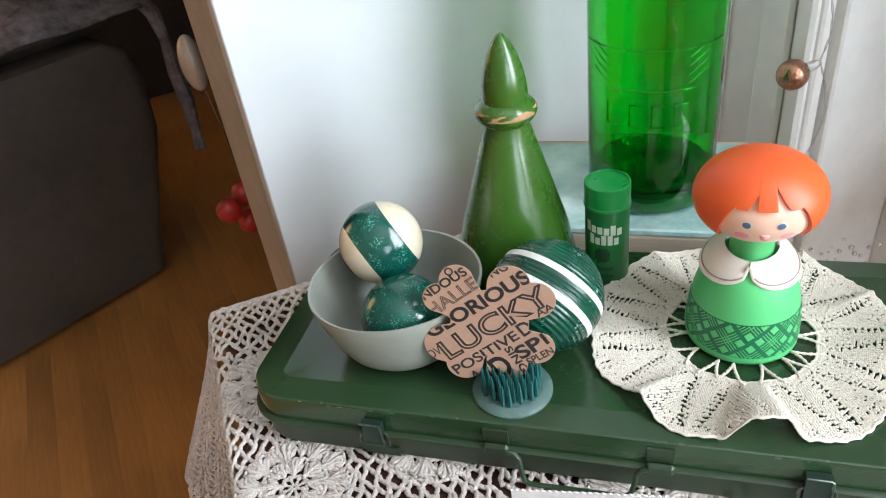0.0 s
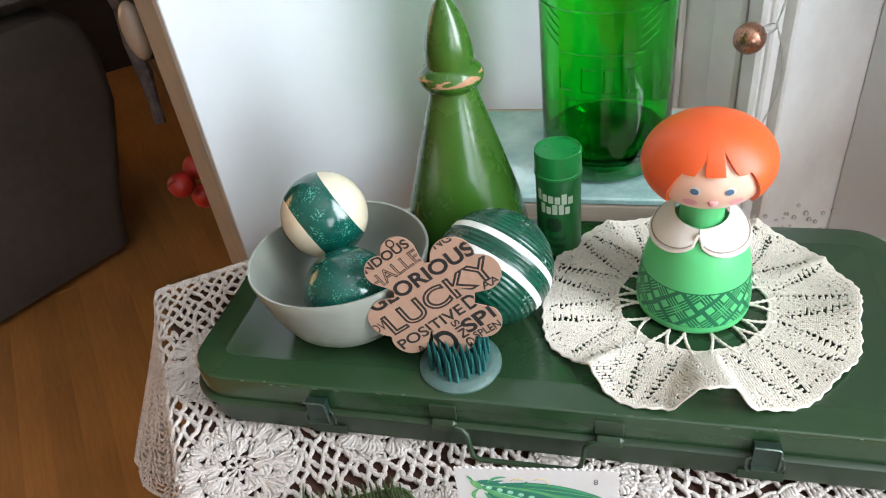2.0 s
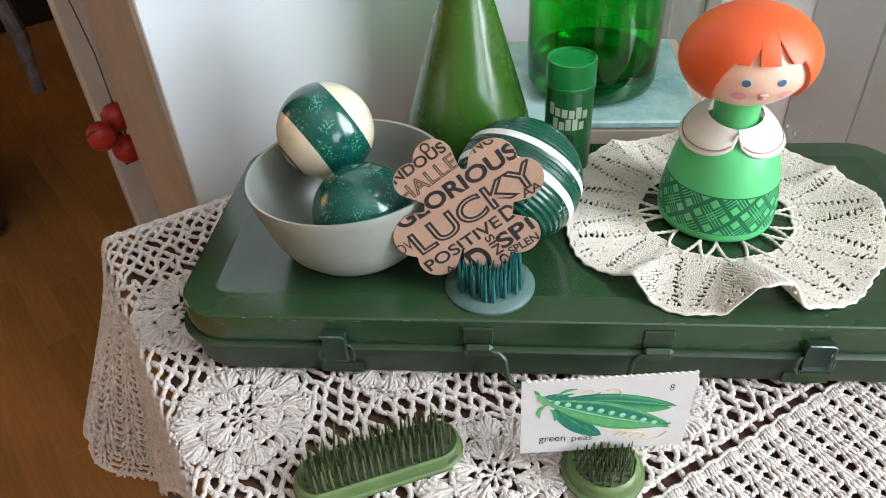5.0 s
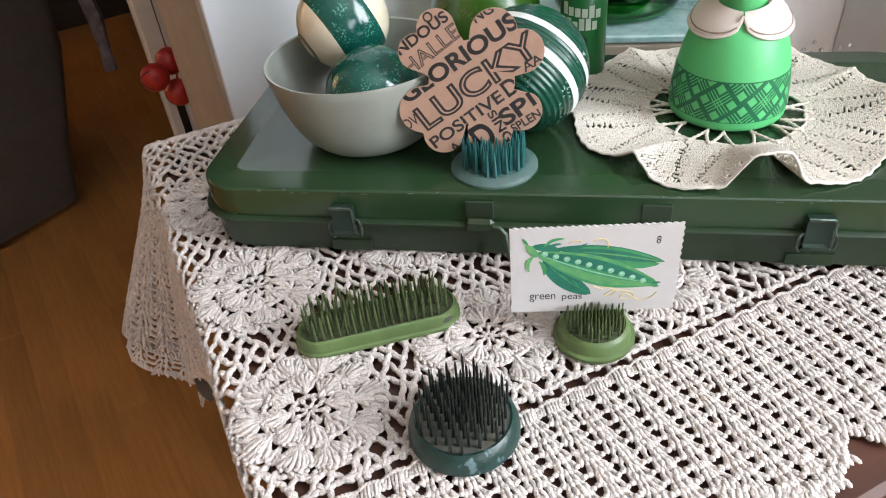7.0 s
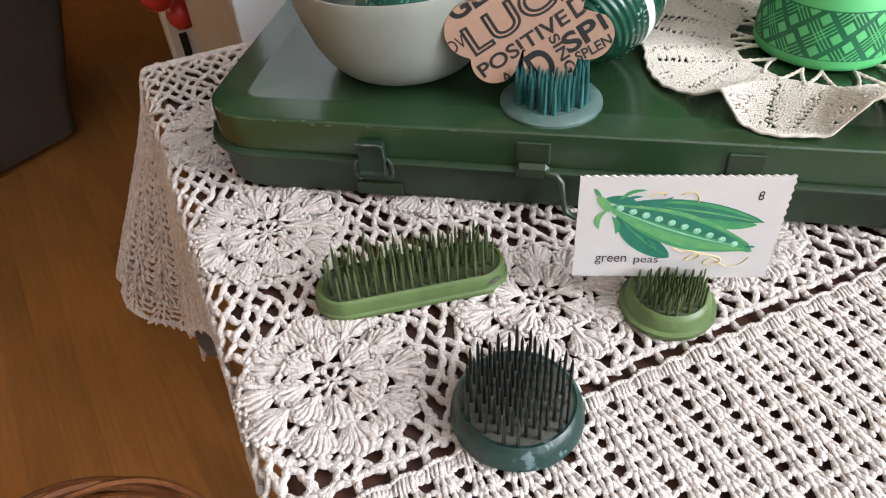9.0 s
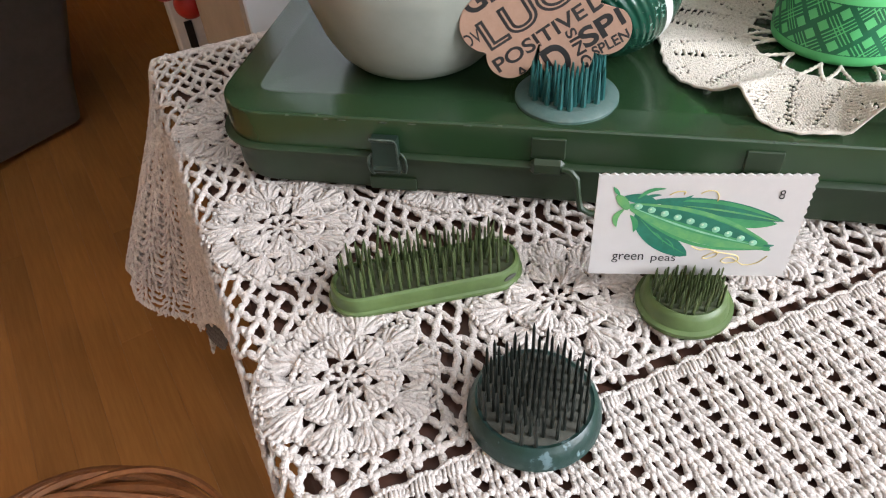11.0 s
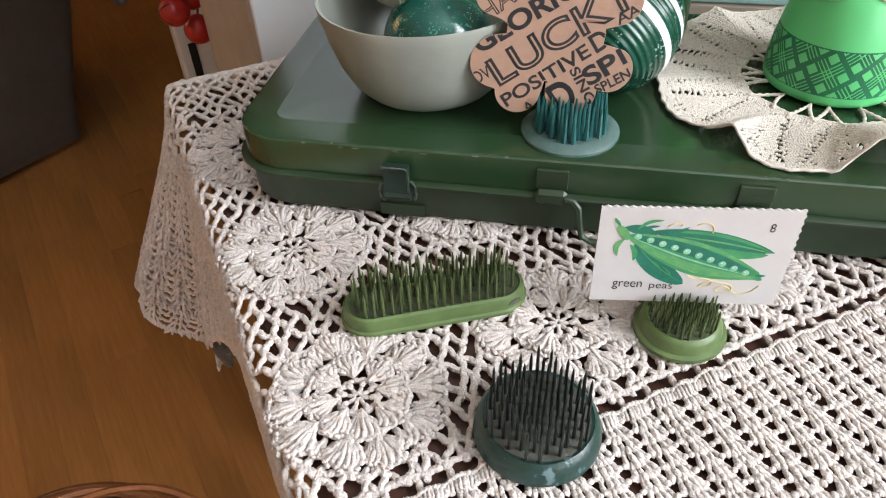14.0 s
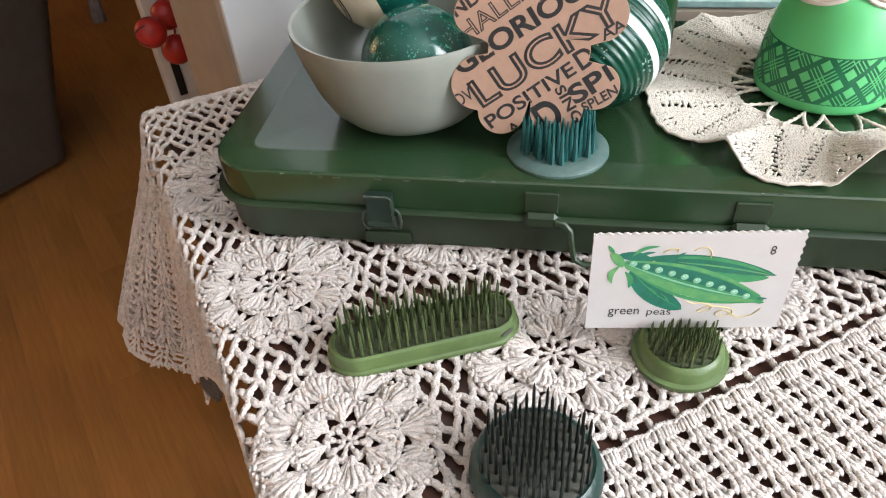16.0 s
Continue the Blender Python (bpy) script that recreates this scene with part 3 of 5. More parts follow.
# flower medallions: a spoked centre, a ring of eight fans and a ring of wider fans with open gaps
for fx, fy in MOT:
    b = Build()
    ph = 0.26 + rng.uniform(-0.15, 0.15)
    for i in range(8):
        q = ph + math.pi * i / 4 + rng.uniform(-0.06, 0.06)
        c, d = math.cos(q), math.sin(q)
        stitch(b, (fx + 0.0012 * c, fy + 0.0012 * d), (fx + 0.0050 * c, fy + 0.0050 * d), 0.00105, 0.0008)
        stitch(b, (fx + 0.0044 * c, fy + 0.0044 * d), (fx + 0.0080 * c, fy + 0.0080 * d), 0.00150, 0.0012)
        q2 = q + math.pi / 4
        chain(b, (fx + 0.0016 * c, fy + 0.0016 * d), (fx + 0.0016 * math.cos(q2), fy + 0.0016 * math.sin(q2)), 0.0009, n=1)
        chain(b, (fx + 0.0080 * c, fy + 0.0080 * d), (fx + 0.0080 * math.cos(q2), fy + 0.0080 * math.sin(q2)), 0.00150, sag=-0.0006)
    for i in range(8):
        q = ph + math.pi * (i + 0.5) / 4 + rng.uniform(-0.09, 0.09)
        w = rng.uniform(-0.0008, 0.0008)
        shell(b, fx + (0.0082 + w) * math.cos(q), fy + (0.0082 + w) * math.sin(q), q + rng.uniform(-0.1, 0.1), 0.0118 * rng.uniform(0.92, 1.10), 3, 0.240, r=0.00122, lift=0.0004 + rng.uniform(0, 0.0012))
    for i in range(10):
        q = ph + 0.2 + 2 * math.pi * (i + rng.uniform(-0.12, 0.12)) / 10
        w = rng.uniform(-0.0010, 0.0010)
        shell(b, fx + (0.0188 + w) * math.cos(q), fy + (0.0188 + w) * math.sin(q), q + rng.uniform(-0.16, 0.16), 0.0152 * rng.uniform(0.90, 1.06), 4, 0.180, r=0.00132, lift=rng.uniform(0, 0.0014))
        q2 = q + math.pi / 10
        # a smaller fan set back between two, and the arch that ties one foot to the next
        if i % 3:
            shell(b, fx + 0.0225 * math.cos(q2), fy + 0.0225 * math.sin(q2), q2 + rng.uniform(-0.15, 0.15), 0.0085, 2, 0.27, r=0.00115, lift=-0.0003)
        chain(b, (fx + 0.0190 * math.cos(q), fy + 0.0190 * math.sin(q)), (fx + 0.0200 * math.cos(q2), fy + 0.0200 * math.sin(q2)), 0.00150, h=0.0018, n=4, sag=-0.0010)
        chain(b, (fx + 0.0200 * math.cos(q2), fy + 0.0200 * math.sin(q2)), (fx + 0.0190 * math.cos(q2 + math.pi / 10), fy + 0.0190 * math.sin(q2 + math.pi / 10)), 0.00150, h=0.0018, n=4, sag=-0.0010)
        chain(b, (fx + 0.0215 * math.cos(q2), fy + 0.0215 * math.sin(q2)), (fx + 0.0345 * math.cos(q2), fy + 0.0345 * math.sin(q2)), 0.00145, h=0.0)
    ring = [(0.0338 + 0.0016 * (k % 2) + rng.uniform(-0.0007, 0.0007), ph + 2 * math.pi * (k + rng.uniform(-0.15, 0.15)) / 22) for k in range(22)]
    for k in range(22):
        (r0, q0), (r1, q1) = ring[k], ring[(k + 1) % 22]
        chain(b, (fx + r0 * math.cos(q0), fy + r0 * math.sin(q0)), (fx + r1 * math.cos(q1), fy + r1 * math.sin(q1)), rng.uniform(0.00140, 0.00168), n=4, sag=rng.uniform(-0.0012, 0.0004))
    part("flower_motif", b, M_YARN, cloth, sharp=180, m=pose(0, 0, -TZ))
# filet mesh between the flowers
P = 0.0086
SEAM = -0.0755
b = Build()
na, nc = int(0.60 / P), int(0.42 / P)


def knot(i, j):
    """A crossing of the mesh, moved a little from its even place."""
    k = random.Random(i * 977 + j * 31)
    return (-0.215 + (i + 0.5 * (j % 2)) * P + k.uniform(-0.0017, 0.0017), SEAM + 0.009 + j * P * 0.86 + k.uniform(-0.0017, 0.0017))


for i in range(-3, na):
    for j in range(0, nc):
        p0 = knot(i, j)
        if p0[0] > 0.244 or p0[0] < -0.222 or p0[1] > 0.268:
            continue
        inside = in_flower(p0[0], p0[1], 0.0335)
        for i2 in ((i, i - 1) if j % 2 == 0 else (i + 1, i)):
            p1 = knot(i2, j + 1)
            u0, u1, into = 0.0, 1.0, in_flower(p1[0], p1[1], 0.0335)
            if (inside and into) or rng.random() < 0.05:
                continue
            at = lambda t: (p0[0] + (p1[0] - p0[0]) * t, p0[1] + (p1[1] - p0[1]) * t)
            while inside and in_flower(*at(u0), 0.0325):
                u0 += 0.05
            while into and in_flower(*at(u1), 0.0325):
                u1 -= 0.05
            if u1 - u0 > 0.2:
                chain(b, at(u0), at(u1), rng.uniform(0.00158, 0.00190), n=max(2, round(3 * (u1 - u0))), sag=rng.uniform(-0.0013, 0.0013))
        if inside:
            continue
        q = rng.uniform(0, 3.14)
        dx, dy = 0.0012 * math.cos(q), 0.0012 * math.sin(q)
        stitch(b, (p0[0] - dx, p0[1] - dy), (p0[0] + dx, p0[1] + dy), 0.0018, 0.0009)
for k in range(60):
    a = -0.222 + k * 0.0078
    for c, r in ((0.2705, 0.0020), (0.2735, 0.0017)):
        chain(b, (a, c), (a + 0.0078, c), r, n=3, sag=rng.uniform(-0.0005, 0.0005))
part("filet_mesh", b, M_YARN, cloth, "open diamond mesh of cotton yarn", sharp=180, m=pose(0, 0, -TZ))["kind"] = "stuff"
# seam cord of bundled stitches and the chevron border on the front
b = Build()
PITCH = 0.0120
for i in range(40):
    a0 = -0.2260 + i * PITCH
    lump, fat = rng.uniform(-0.0005, 0.0005), rng.uniform(0.8, 1.2)
    # one bundle: slim slanting stitches that swell in the middle, pinched at both ends
    for j in range(8):
        u = (j + 0.5) / 8
        a = a0 + u * PITCH + rng.uniform(-0.0003, 0.0003)
        if a < -0.215 or a > 0.242:
            continue
        g = 0.0019 * fat * math.sin(math.pi * u)
        stitch(b, (a - 0.0009, SEAM - 0.0014 - 0.7 * g + lump), (a + 0.0007, SEAM + 0.0018 + 0.6 * g + lump + rng.uniform(-0.0005, 0.0005)), rng.uniform(0.00085, 0.00112), 0.0006 + 0.7 * g + rng.uniform(0, 0.0004))
        stitch(b, (a - 0.0011, SEAM + 0.0018 + 0.5 * g + lump), (a + 0.0011, SEAM + 0.0026 + 0.5 * g + lump), rng.uniform(0.0009, 0.0012), 0.0010 + 0.6 * g + rng.uniform(0, 0.0004))
    # spaced ties behind the cord
    a0 += 0.5 * PITCH - 0.002
    if -0.215 < a0 < 0.24:
        chain(b, (a0, SEAM + 0.003), (a0 + rng.uniform(-0.001, 0.001), SEAM + 0.0098), 0.0016, n=3)
        chain(b, (a0, SEAM + 0.0100), (a0 + PITCH, SEAM + 0.0100), 0.0016, n=5, sag=rng.uniform(-0.0008, 0.0008))
part("seam_cord", b, M_YARN, cloth, "raised cord of bundled stitches", sharp=180, m=pose(0, 0, -TZ))["kind"] = "stuff"


def hem(a):
    return -0.1450 - 0.0165 * abs(math.sin(math.pi * (a - 0.031) / 0.058))


def ladder(b, place, s0, s1, d1, ends, dense, r=0.00130, depth=0.0056, lift=0.0):
    """Columns of fans stacked below one another, whose spread tips meet over small openings; place(s, d) gives the cloth's point at s along and d down."""
    j = 0
    while j * depth < d1:
        d = j * depth
        for i in range(int((s1 - s0) / PITCH) + 1):
            s = s0 + i * PITCH
            if s > s1 or not ends(s, d):
                continue
            k = dense(d)
            m = s + PITCH / 2 + rng.uniform(-0.0006, 0.0006)
            for o in (-1.0, -0.36, 0.36, 1.0):
                o += rng.uniform(-0.14, 0.14)
                run = ((0.0020 * o, -0.0006), (0.0034 * o + rng.uniform(-0.0004, 0.0004), 0.44 * depth), ((0.0042 + 0.0006 * k) * o, (1.12 if abs(o) > 0.6 else 1.02) * depth))
                h = lift + 0.0003 + 0.0007 * (1 - abs(o)) + rng.uniform(0, 0.0004)
                for (x0, y0), (x1, y1) in zip(run, run[1:]):
                    w = rng.uniform(-0.0004, 0.0004)
                    ex, ey = 0.16 * (x1 - x0), 0.16 * (y1 - y0)
                    stitch(b, place(m + x0 - ex + w, d + y0 - ey), place(m + x1 + ex - w, d + y1 + ey), r * rng.uniform(0.84, 1.22) * (1 + 0.12 * k), h)
            # the tips of two neighbours tied over the next opening
            for g in (-0.0012, 0.0012):
                e = rng.uniform(-0.0004, 0.0004)
                stitch(b, place(s + g - 0.0013, d + e - 0.0003 * g / 0.0012), place(s + g + 0.0013, d + e), r * (1.02 + 0.4 * k), lift + 0.0006 + rng.uniform(0, 0.0006))
        j += 1


b = Build()
ladder(b, lambda s, d: (s, SEAM - 0.0012 - d), -0.2140, 0.236, 0.088, lambda s, d: SEAM - 0.0012 - d - 0.0045 > hem(s + PITCH / 2),
       lambda d: 0.0 if d < 0.046 else 0.85)
for i in range(250):
    a = -0.207 + i * 0.0018
    if a > 0.24:
        break
    w = rng.uniform(-0.0012, 0.0012)
    stitch(b, (a - 0.001 + w, hem(a) + 0.0004 + w), (a + 0.0012, hem(a) + 0.0046), rng.uniform(0.0012, 0.0019), 0.0006 + rng.uniform(0, 0.0008))
    stitch(b, (a - 0.001 - w, hem(a) + 0.004 + w), (a + 0.0012, hem(a) + 0.0082 - w), rng.uniform(0.0012, 0.0016), 0.0006 + rng.uniform(0, 0.0010))
part("chevron_border", b, M_YARN, cloth, "chevron stitched border with a scalloped hem", sharp=180, m=pose(0, 0, -TZ))["kind"] = "stuff"


def fall(c):
    """Where the hanging side ends, for each place along the table's edge."""
    t = min(max((c - 0.125) / 0.05, 0), 1)
    return EDGE - 0.098 - 0.036 * t * t * (3 - 2 * t) - 0.004 * abs(math.sin(c * 54))


b = Build()
ladder(b, lambda s, d: (-0.213 - d, s), -0.157, 0.262, 0.15, lambda s, d: -0.213 - d - 0.0045 > fall(s + PITCH / 2), lambda d: 0.15 if d < 0.06 else 0.75, r=0.00145)
for i in range(238):
    c = -0.155 + i * 0.0018
    stitch(b, (fall(c) - 0.0010, c), (fall(c) + 0.0036, c + 0.0010), 0.0016, 0.0006)
part("falling_border", b, M_YARN, cloth, "hanging border with a scalloped hem", sharp=180, m=pose(0, 0, -TZ))["kind"] = "stuff"


def fall_low(c):
    t = (c - 0.196) / 0.070
    return EDGE - 0.094 - 0.064 * math.sqrt(max(0.0, 1 - t * t)) - 0.0035 * abs(math.sin(c * 75))


b = Build()
ladder(b, lambda s, d: (-0.270 - d, s), 0.160, 0.262, 0.10, lambda s, d: -0.270 - d - 0.003 > fall_low(s + PITCH / 2), lambda d: 0.75, r=0.00125, depth=0.0050, lift=-0.0055)
for i in range(90):
    c = 0.162 + i * 0.0015
    if c < 0.264:
        stitch(b, (fall_low(c) - 0.0010, c), (fall_low(c) + 0.0036, c + 0.0008), 0.0016, -0.005)
part("under_fold", b, M_YARN, cloth, "lower fold of the cloth behind the border", sharp=180, m=pose(0, 0, -TZ))["kind"] = "stuff"
# inner tip of the cloth that hangs below the hem; the grey is painted shade
b = Build()
for j in range(10):
    for i in range(9):
        c, z = 0.141 + (i - 4) * 0.0036 * math.sqrt(max(0.05, 1 - (j / 10.5) ** 3)), -0.270 - j * 0.0044
        stitch(b, (z, c - 0.0012), (z - 0.004, c + 0.0012), 0.0027, -0.004)
part("hanging_tip", b, M_HEM, cloth, "tip of the cloth, shade put into its grey colour", sharp=180, m=pose(0, 0, -TZ))["kind"] = "stuff"

# ---- tin case ----
LID = 0.7945
case = empty("tin_case", pose(0, 0, 0.7535), "flat dark green enamelled tin case lying closed on the crocheted cloth", "case")
X0, X1, D0, D1 = -0.2095, 0.2030, 0.0, 0.1700


def case_row(g, z, r=0.026):
    return (rounded(X0 + g, X1 - g, D0 + g, D1 - g, max(r - g, 0.004), 8), z - 0.7535)


b = Build()
lofted(b, [case_row(g, z) for z, g in ((0.7535, 0.0050), (0.7545, 0.0022), (0.757, 0.0012), (0.7738, 0.0008))])
part("case_body", b, M_TIN_D, case)
b = Build()
lofted(b, [case_row(g, z) for z, g in ((0.7739, 0.0004), (0.7743, -0.0020), (0.7752, -0.0034), (0.7762, -0.0034), (0.7770, -0.0018), (0.7772, 0.0002))])
part("rim_bead", b, M_TIN_D, case, "rolled edge between lid and body")
b = Build()
lofted(b, [case_row(g, z) for z, g in ((0.7773, 0.0), (0.7926, 0.0003), (0.7936, 0.0006), (0.7942, 0.0014), (LID, 0.0026), (LID, 0.0158), (LID + 0.00025, 0.0172),
                                       (LID + 0.00035, 0.0184), (LID + 0.00025, 0.0196), (LID, 0.0210), (LID, 0.05))])
lid = part("lid", b, M_TIN, case, sharp=16)


def latch(x):
    """A draw latch: keeper on the body, flap with a turned-out lip, rolled foot and a wire bail at each side."""
    prof = [(-0.0008, 0.0336), (-0.0062, 0.0342), (-0.0066, 0.0334), (-0.0046, 0.0318), (-0.0050, 0.0190), (-0.0062, 0.0176), (-0.0060, 0.0168), (-0.0042, 0.0172), (-0.0008, 0.0180)]
    n = len(prof)
    b = Build()
    b.add([(q, y, z) for q in (-0.0060, 0.0060) for y, z in prof], [tuple(range(n)), tuple(reversed(range(n, 2 * n)))] + [(i, n + i, n + (i + 1) % n, (i + 1) % n) for i in range(n)])
    la = part("latch", b, M_LATCH, case, "worn green steel draw latch", m=pose(x, 0, 0), sharp=25)
    part("keeper", Build().box(-0.0105, 0.0120, -0.0001, 0.0012, 0.0016, 0.0085, 0.0002), M_TIN_D, la)
    part("foot_roll", Build().tube([(-0.0062, -0.0034, 0.0152), (0.0062, -0.0034, 0.0152)], 0.0013, 8), M_LATCH, la)
    w = Build()
    w.tube([(-0.0063, -0.0062, 0.0342), (0.0046, -0.0064, 0.0343), (0.0058, -0.0066, 0.0336), (0.0063, -0.0064, 0.0318), (0.0064, -0.0060, 0.0180)], 0.0006, 6)
    w.tube([(0.0064, -0.0030, 0.0252), (0.0078, -0.0034, 0.0248), (0.0090, -0.0038, 0.0222), (0.0094, -0.0040, 0.0180), (0.0086, -0.0038, 0.0152), (0.0072, -0.0036, 0.0148), (0.0064, -0.0036, 0.0166), (0.0064, -0.0036, 0.0200)], 0.0006, 7)
    w.tube([(-0.0062, -0.0036, 0.0242), (-0.0078, -0.0042, 0.0232), (-0.0084, -0.0046, 0.0200), (-0.0078, -0.0044, 0.0160), (-0.0064, -0.0040, 0.0136)], 0.0008, 7)
    part("wire_loop", w, M_STEEL, la)


latch(-0.1235)
latch(0.1130)
for x in (-0.0504, 0.0380):
    b = Build()
    b.box(-0.0074, 0.0074, -0.0012, 0.0004, 0.0262, 0.0368, 0.0004)
    br = part("handle_bracket", b, M_TIN_D, case, m=pose(x, 0, 0))
    b = Build()
    b.box(-0.0077, 0.0077, -0.0046, -0.0004, 0.0188, 0.0272, 0.0020)
    part("handle_clip", b, M_TIN_D, br)
b = Build()
b.tube([(-0.044, -0.0035, 0.0228), (-0.0400, -0.004, 0.0224), (-0.0372, -0.005, 0.0195), (-0.0360, -0.0065, 0.0110), (-0.0345, -0.0075, 0.0052), (-0.0305, -0.008, 0.0030),
        (0.0195, -0.008, 0.0030), (0.0235, -0.0075, 0.0052), (0.0250, -0.0065, 0.0110), (0.0262, -0.005, 0.0195), (0.0290, -0.004, 0.0224), (0.0325, -0.0035, 0.0228)], 0.0015, 8)
part("carry_handle", b, M_TIN_D, case, "bent steel wire handle folded down")

# bare spots on the lid's edge
chips = random.Random(5)
for i in range(16):
    x, w = chips.uniform(-0.195, 0.195), chips.uniform(0.0006, 0.0022)
    z = chips.choice((0.0392, 0.0400, 0.0405))
    y = 0.0003 if z < 0.0395 else (0.0006 if z < 0.0403 else 0.0012)
    part("paint_chip", Build().blob((0, 0, 0), ((w, 0, 0), (0, 0.0003, 0), (0, 0, chips.uniform(0.0002, 0.0005))), 7, 4), M_STEEL, lid, m=pose(x, y, z))

# ---- things on the tin case ----
# bowl with two pool balls
RIM, BC = 0.8445, (-0.1203, 0.0621)
b = Build()


def uneven(a, z):
    return 1 + (0.02 * math.sin(2 * a + 0.6) + 0.012 * math.sin(3 * a + 2)) * min(max((z - 0.01) / 0.04, 0), 1)


H = RIM - LID - 0.0009
b.lathe([(0.0250, 0), (0.0290, 0.0004), (0.0345, 0.0032), (0.0402, 0.0092), (0.0450, 0.0190), (0.0486, 0.0310), (0.0510, 0.0420), (0.0522, H - 0.0012), (0.0519, H), (0.0505, H - 0.0004), (0.0490, 0.0420),
         (0.0464, 0.0310), (0.0425, 0.0195), (0.0375, 0.0110), (0.0310, 0.0060), (0.0200, 0.0042), (0.008, 0.0040)], 72, wob=uneven)
thing("bowl", b, M_BOWL, pose(BC[0], BC[1], LID + 0.0009), "matt grey-green ceramic bowl holding two pool balls on the tin case", "bowl")


def striped_ball(m):
    """A ball with a broad green band and a ringed number spot on the ivory cap."""
    R = 0.0262
    b = Build()
    prof = []
    for i in range(33):
        q = -math.pi / 2 + math.pi * i / 32
        prof.append((max(R * math.cos(q), 0.0001), R * math.sin(q)))
    b.lathe(prof, 48)
    for i in range(len(b.f)):
        z = sum(b.v[j][2] for j in b.f[i]) / len(b.f[i])
        b.k[i] = 1 if abs(z) < R * 0.46 else 0
    ob = thing("pool_ball", b, [M_CREAM, M_BALLG], m, "ivory pool ball with a broad green stripe", "ball", "balls in the bowl")
    rings = Build()
    for r in (0.0075, 0.0092, 0.0096):
        z = math.sqrt(R * R - r * r) + 0.00005
        rings.tube([(r * math.cos(2 * math.pi * i / 32), r * math.sin(2 * math.pi * i / 32), -z) for i in range(32)], 0.00028, 4, closed=True)
    part("number_ring", rings, M_BLACK, ob, "thin black printed ring")
    return ob


striped_ball(pose(-0.1345, 0.0838, 0.8535) @ look((0, 0, 0), (-0.73, -0.546, -0.39)))
b = Build().ball((0, 0, 0), 0.0262, 48, 28)
thing("pool_ball", b, M_BALLG, pose(-0.1108, 0.0450, 0.8275), "solid dark green speckled pool ball resting in the grey bowl", "ball", "balls in the bowl")

# croquet ball, grooved, with two white stripes
R = 0.0342
prof, kk = [], []
for i in range(181):
    q = -math.pi / 2 + math.pi * i / 180
    z = R * math.sin(q)
    stripe = 0.0045 < abs(z) < 0.0092
    g = 0 if 0.0040 < abs(z) < 0.0098 or abs(z) > 0.0325 else 0.0005 * (0.5 + 0.5 * math.cos(2 * math.pi * abs(z) / 0.0027))
    prof.append((max((R - g) * math.cos(q), 0.0001), (R - g) * math.sin(q)))
b = Build().lathe(prof, 64)
for i in range(len(b.f)):
    z = sum(b.v[j][2] for j in b.f[i]) / len(b.f[i])
    b.k[i] = 1 if 0.0048 < abs(z) < 0.0090 else 0
thing("croquet_ball", b, [M_CROQ, M_WHITE], pose(-0.0306, 0.0718, LID + R + 0.0002) @ look((0, 0, 0), (0.42, 0.807, 0.407)), "grooved green wooden croquet ball with two white stripes", "ball")

# turned wooden bottle shape with a pointed top
cone = empty("wooden_bottle", pose(-0.0603, 0.138, LID), "glossy leaf-green turned wooden bottle with a pointed top and chipped collar", "ornament")
part("body", Build().lathe([(0.0385, 0), (0.0405, 0.002), (0.0411, 0.008), (0.0396, 0.0215), (0.0357, 0.040), (0.0296, 0.061), (0.0233, 0.0825), (0.0176, 0.102), (0.0143, 0.113), (0.0138, 0.1165)], 56), M_CONE, cone)
b = Build().lathe([(0.0136 + 0.0056 * math.sin(math.pi * i / 30) ** 0.8, 0.1160 + 0.0150 * i / 30) for i in range(31)], 180)
for i in range(len(b.f)):
    c = sum((Vector(b.v[j]) for j in b.f[i]), Vector()) / len(b.f[i])
    if 0.1232 < c.z < 0.1268 and noise.noise(Vector((c.x * 160, c.y * 160, c.z * 400))) > 0.12:
        b.k[i] = 1
part("collar", b, [M_CONE, M_CHIP], cone, "rounded collar with chipped paint")
part("pointed_top", Build().lathe([(0.0138, 0.1300), (0.0141, 0.1340), (0.0135, 0.1415), (0.0118, 0.1500), (0.0090, 0.1585), (0.0057, 0.1650), (0.0028, 0.1690), (0.0012, 0.1704), (0.0003, 0.1708)], 56), M_CONE, cone)
# pale scratches in the lacquer
b = Build()
for az, z, rr_, steps in ((-1.15, 0.030, 0.0381, 6), (-1.02, 0.036, 0.0367, 4), (-1.45, 0.028, 0.0385, 3)):
    b.tube([((rr_ + 0.0001 - 0.00055 * i * 0.6) * math.cos(az + 0.03 * i), (rr_ + 0.0001 - 0.00055 * i * 0.6) * math.sin(az + 0.03 * i), z + 0.0016 * math.sin(i * 0.9)) for i in range(steps)], 0.00028, 4)
part("scratch", b, M_TEND, cone, "pale scratches in the lacquer")

# pill tin
tin = empty("pill_tin", pose(-0.0001, 0.1412, LID), "small round green vintage pill tin with a bright green cap", "tin")
TR = 0.0142
part("can", Build().lathe([(TR - 0.0004, 0), (TR, 0.0006), (TR, 0.057), (TR - 0.0003, 0.0575)], 48), M_PILL, tin)
part("cap", Build().lathe([(TR + 0.0007, 0.0575), (TR + 0.0007, 0.0590), (TR + 0.0003, 0.0595), (TR + 0.0003, 0.0728), (TR + 0.0001, 0.0735), (TR - 0.0007, 0.0738), (TR - 0.0010, 0.0722), (0.002, 0.0726)], 48), M_PILLCAP, tin)


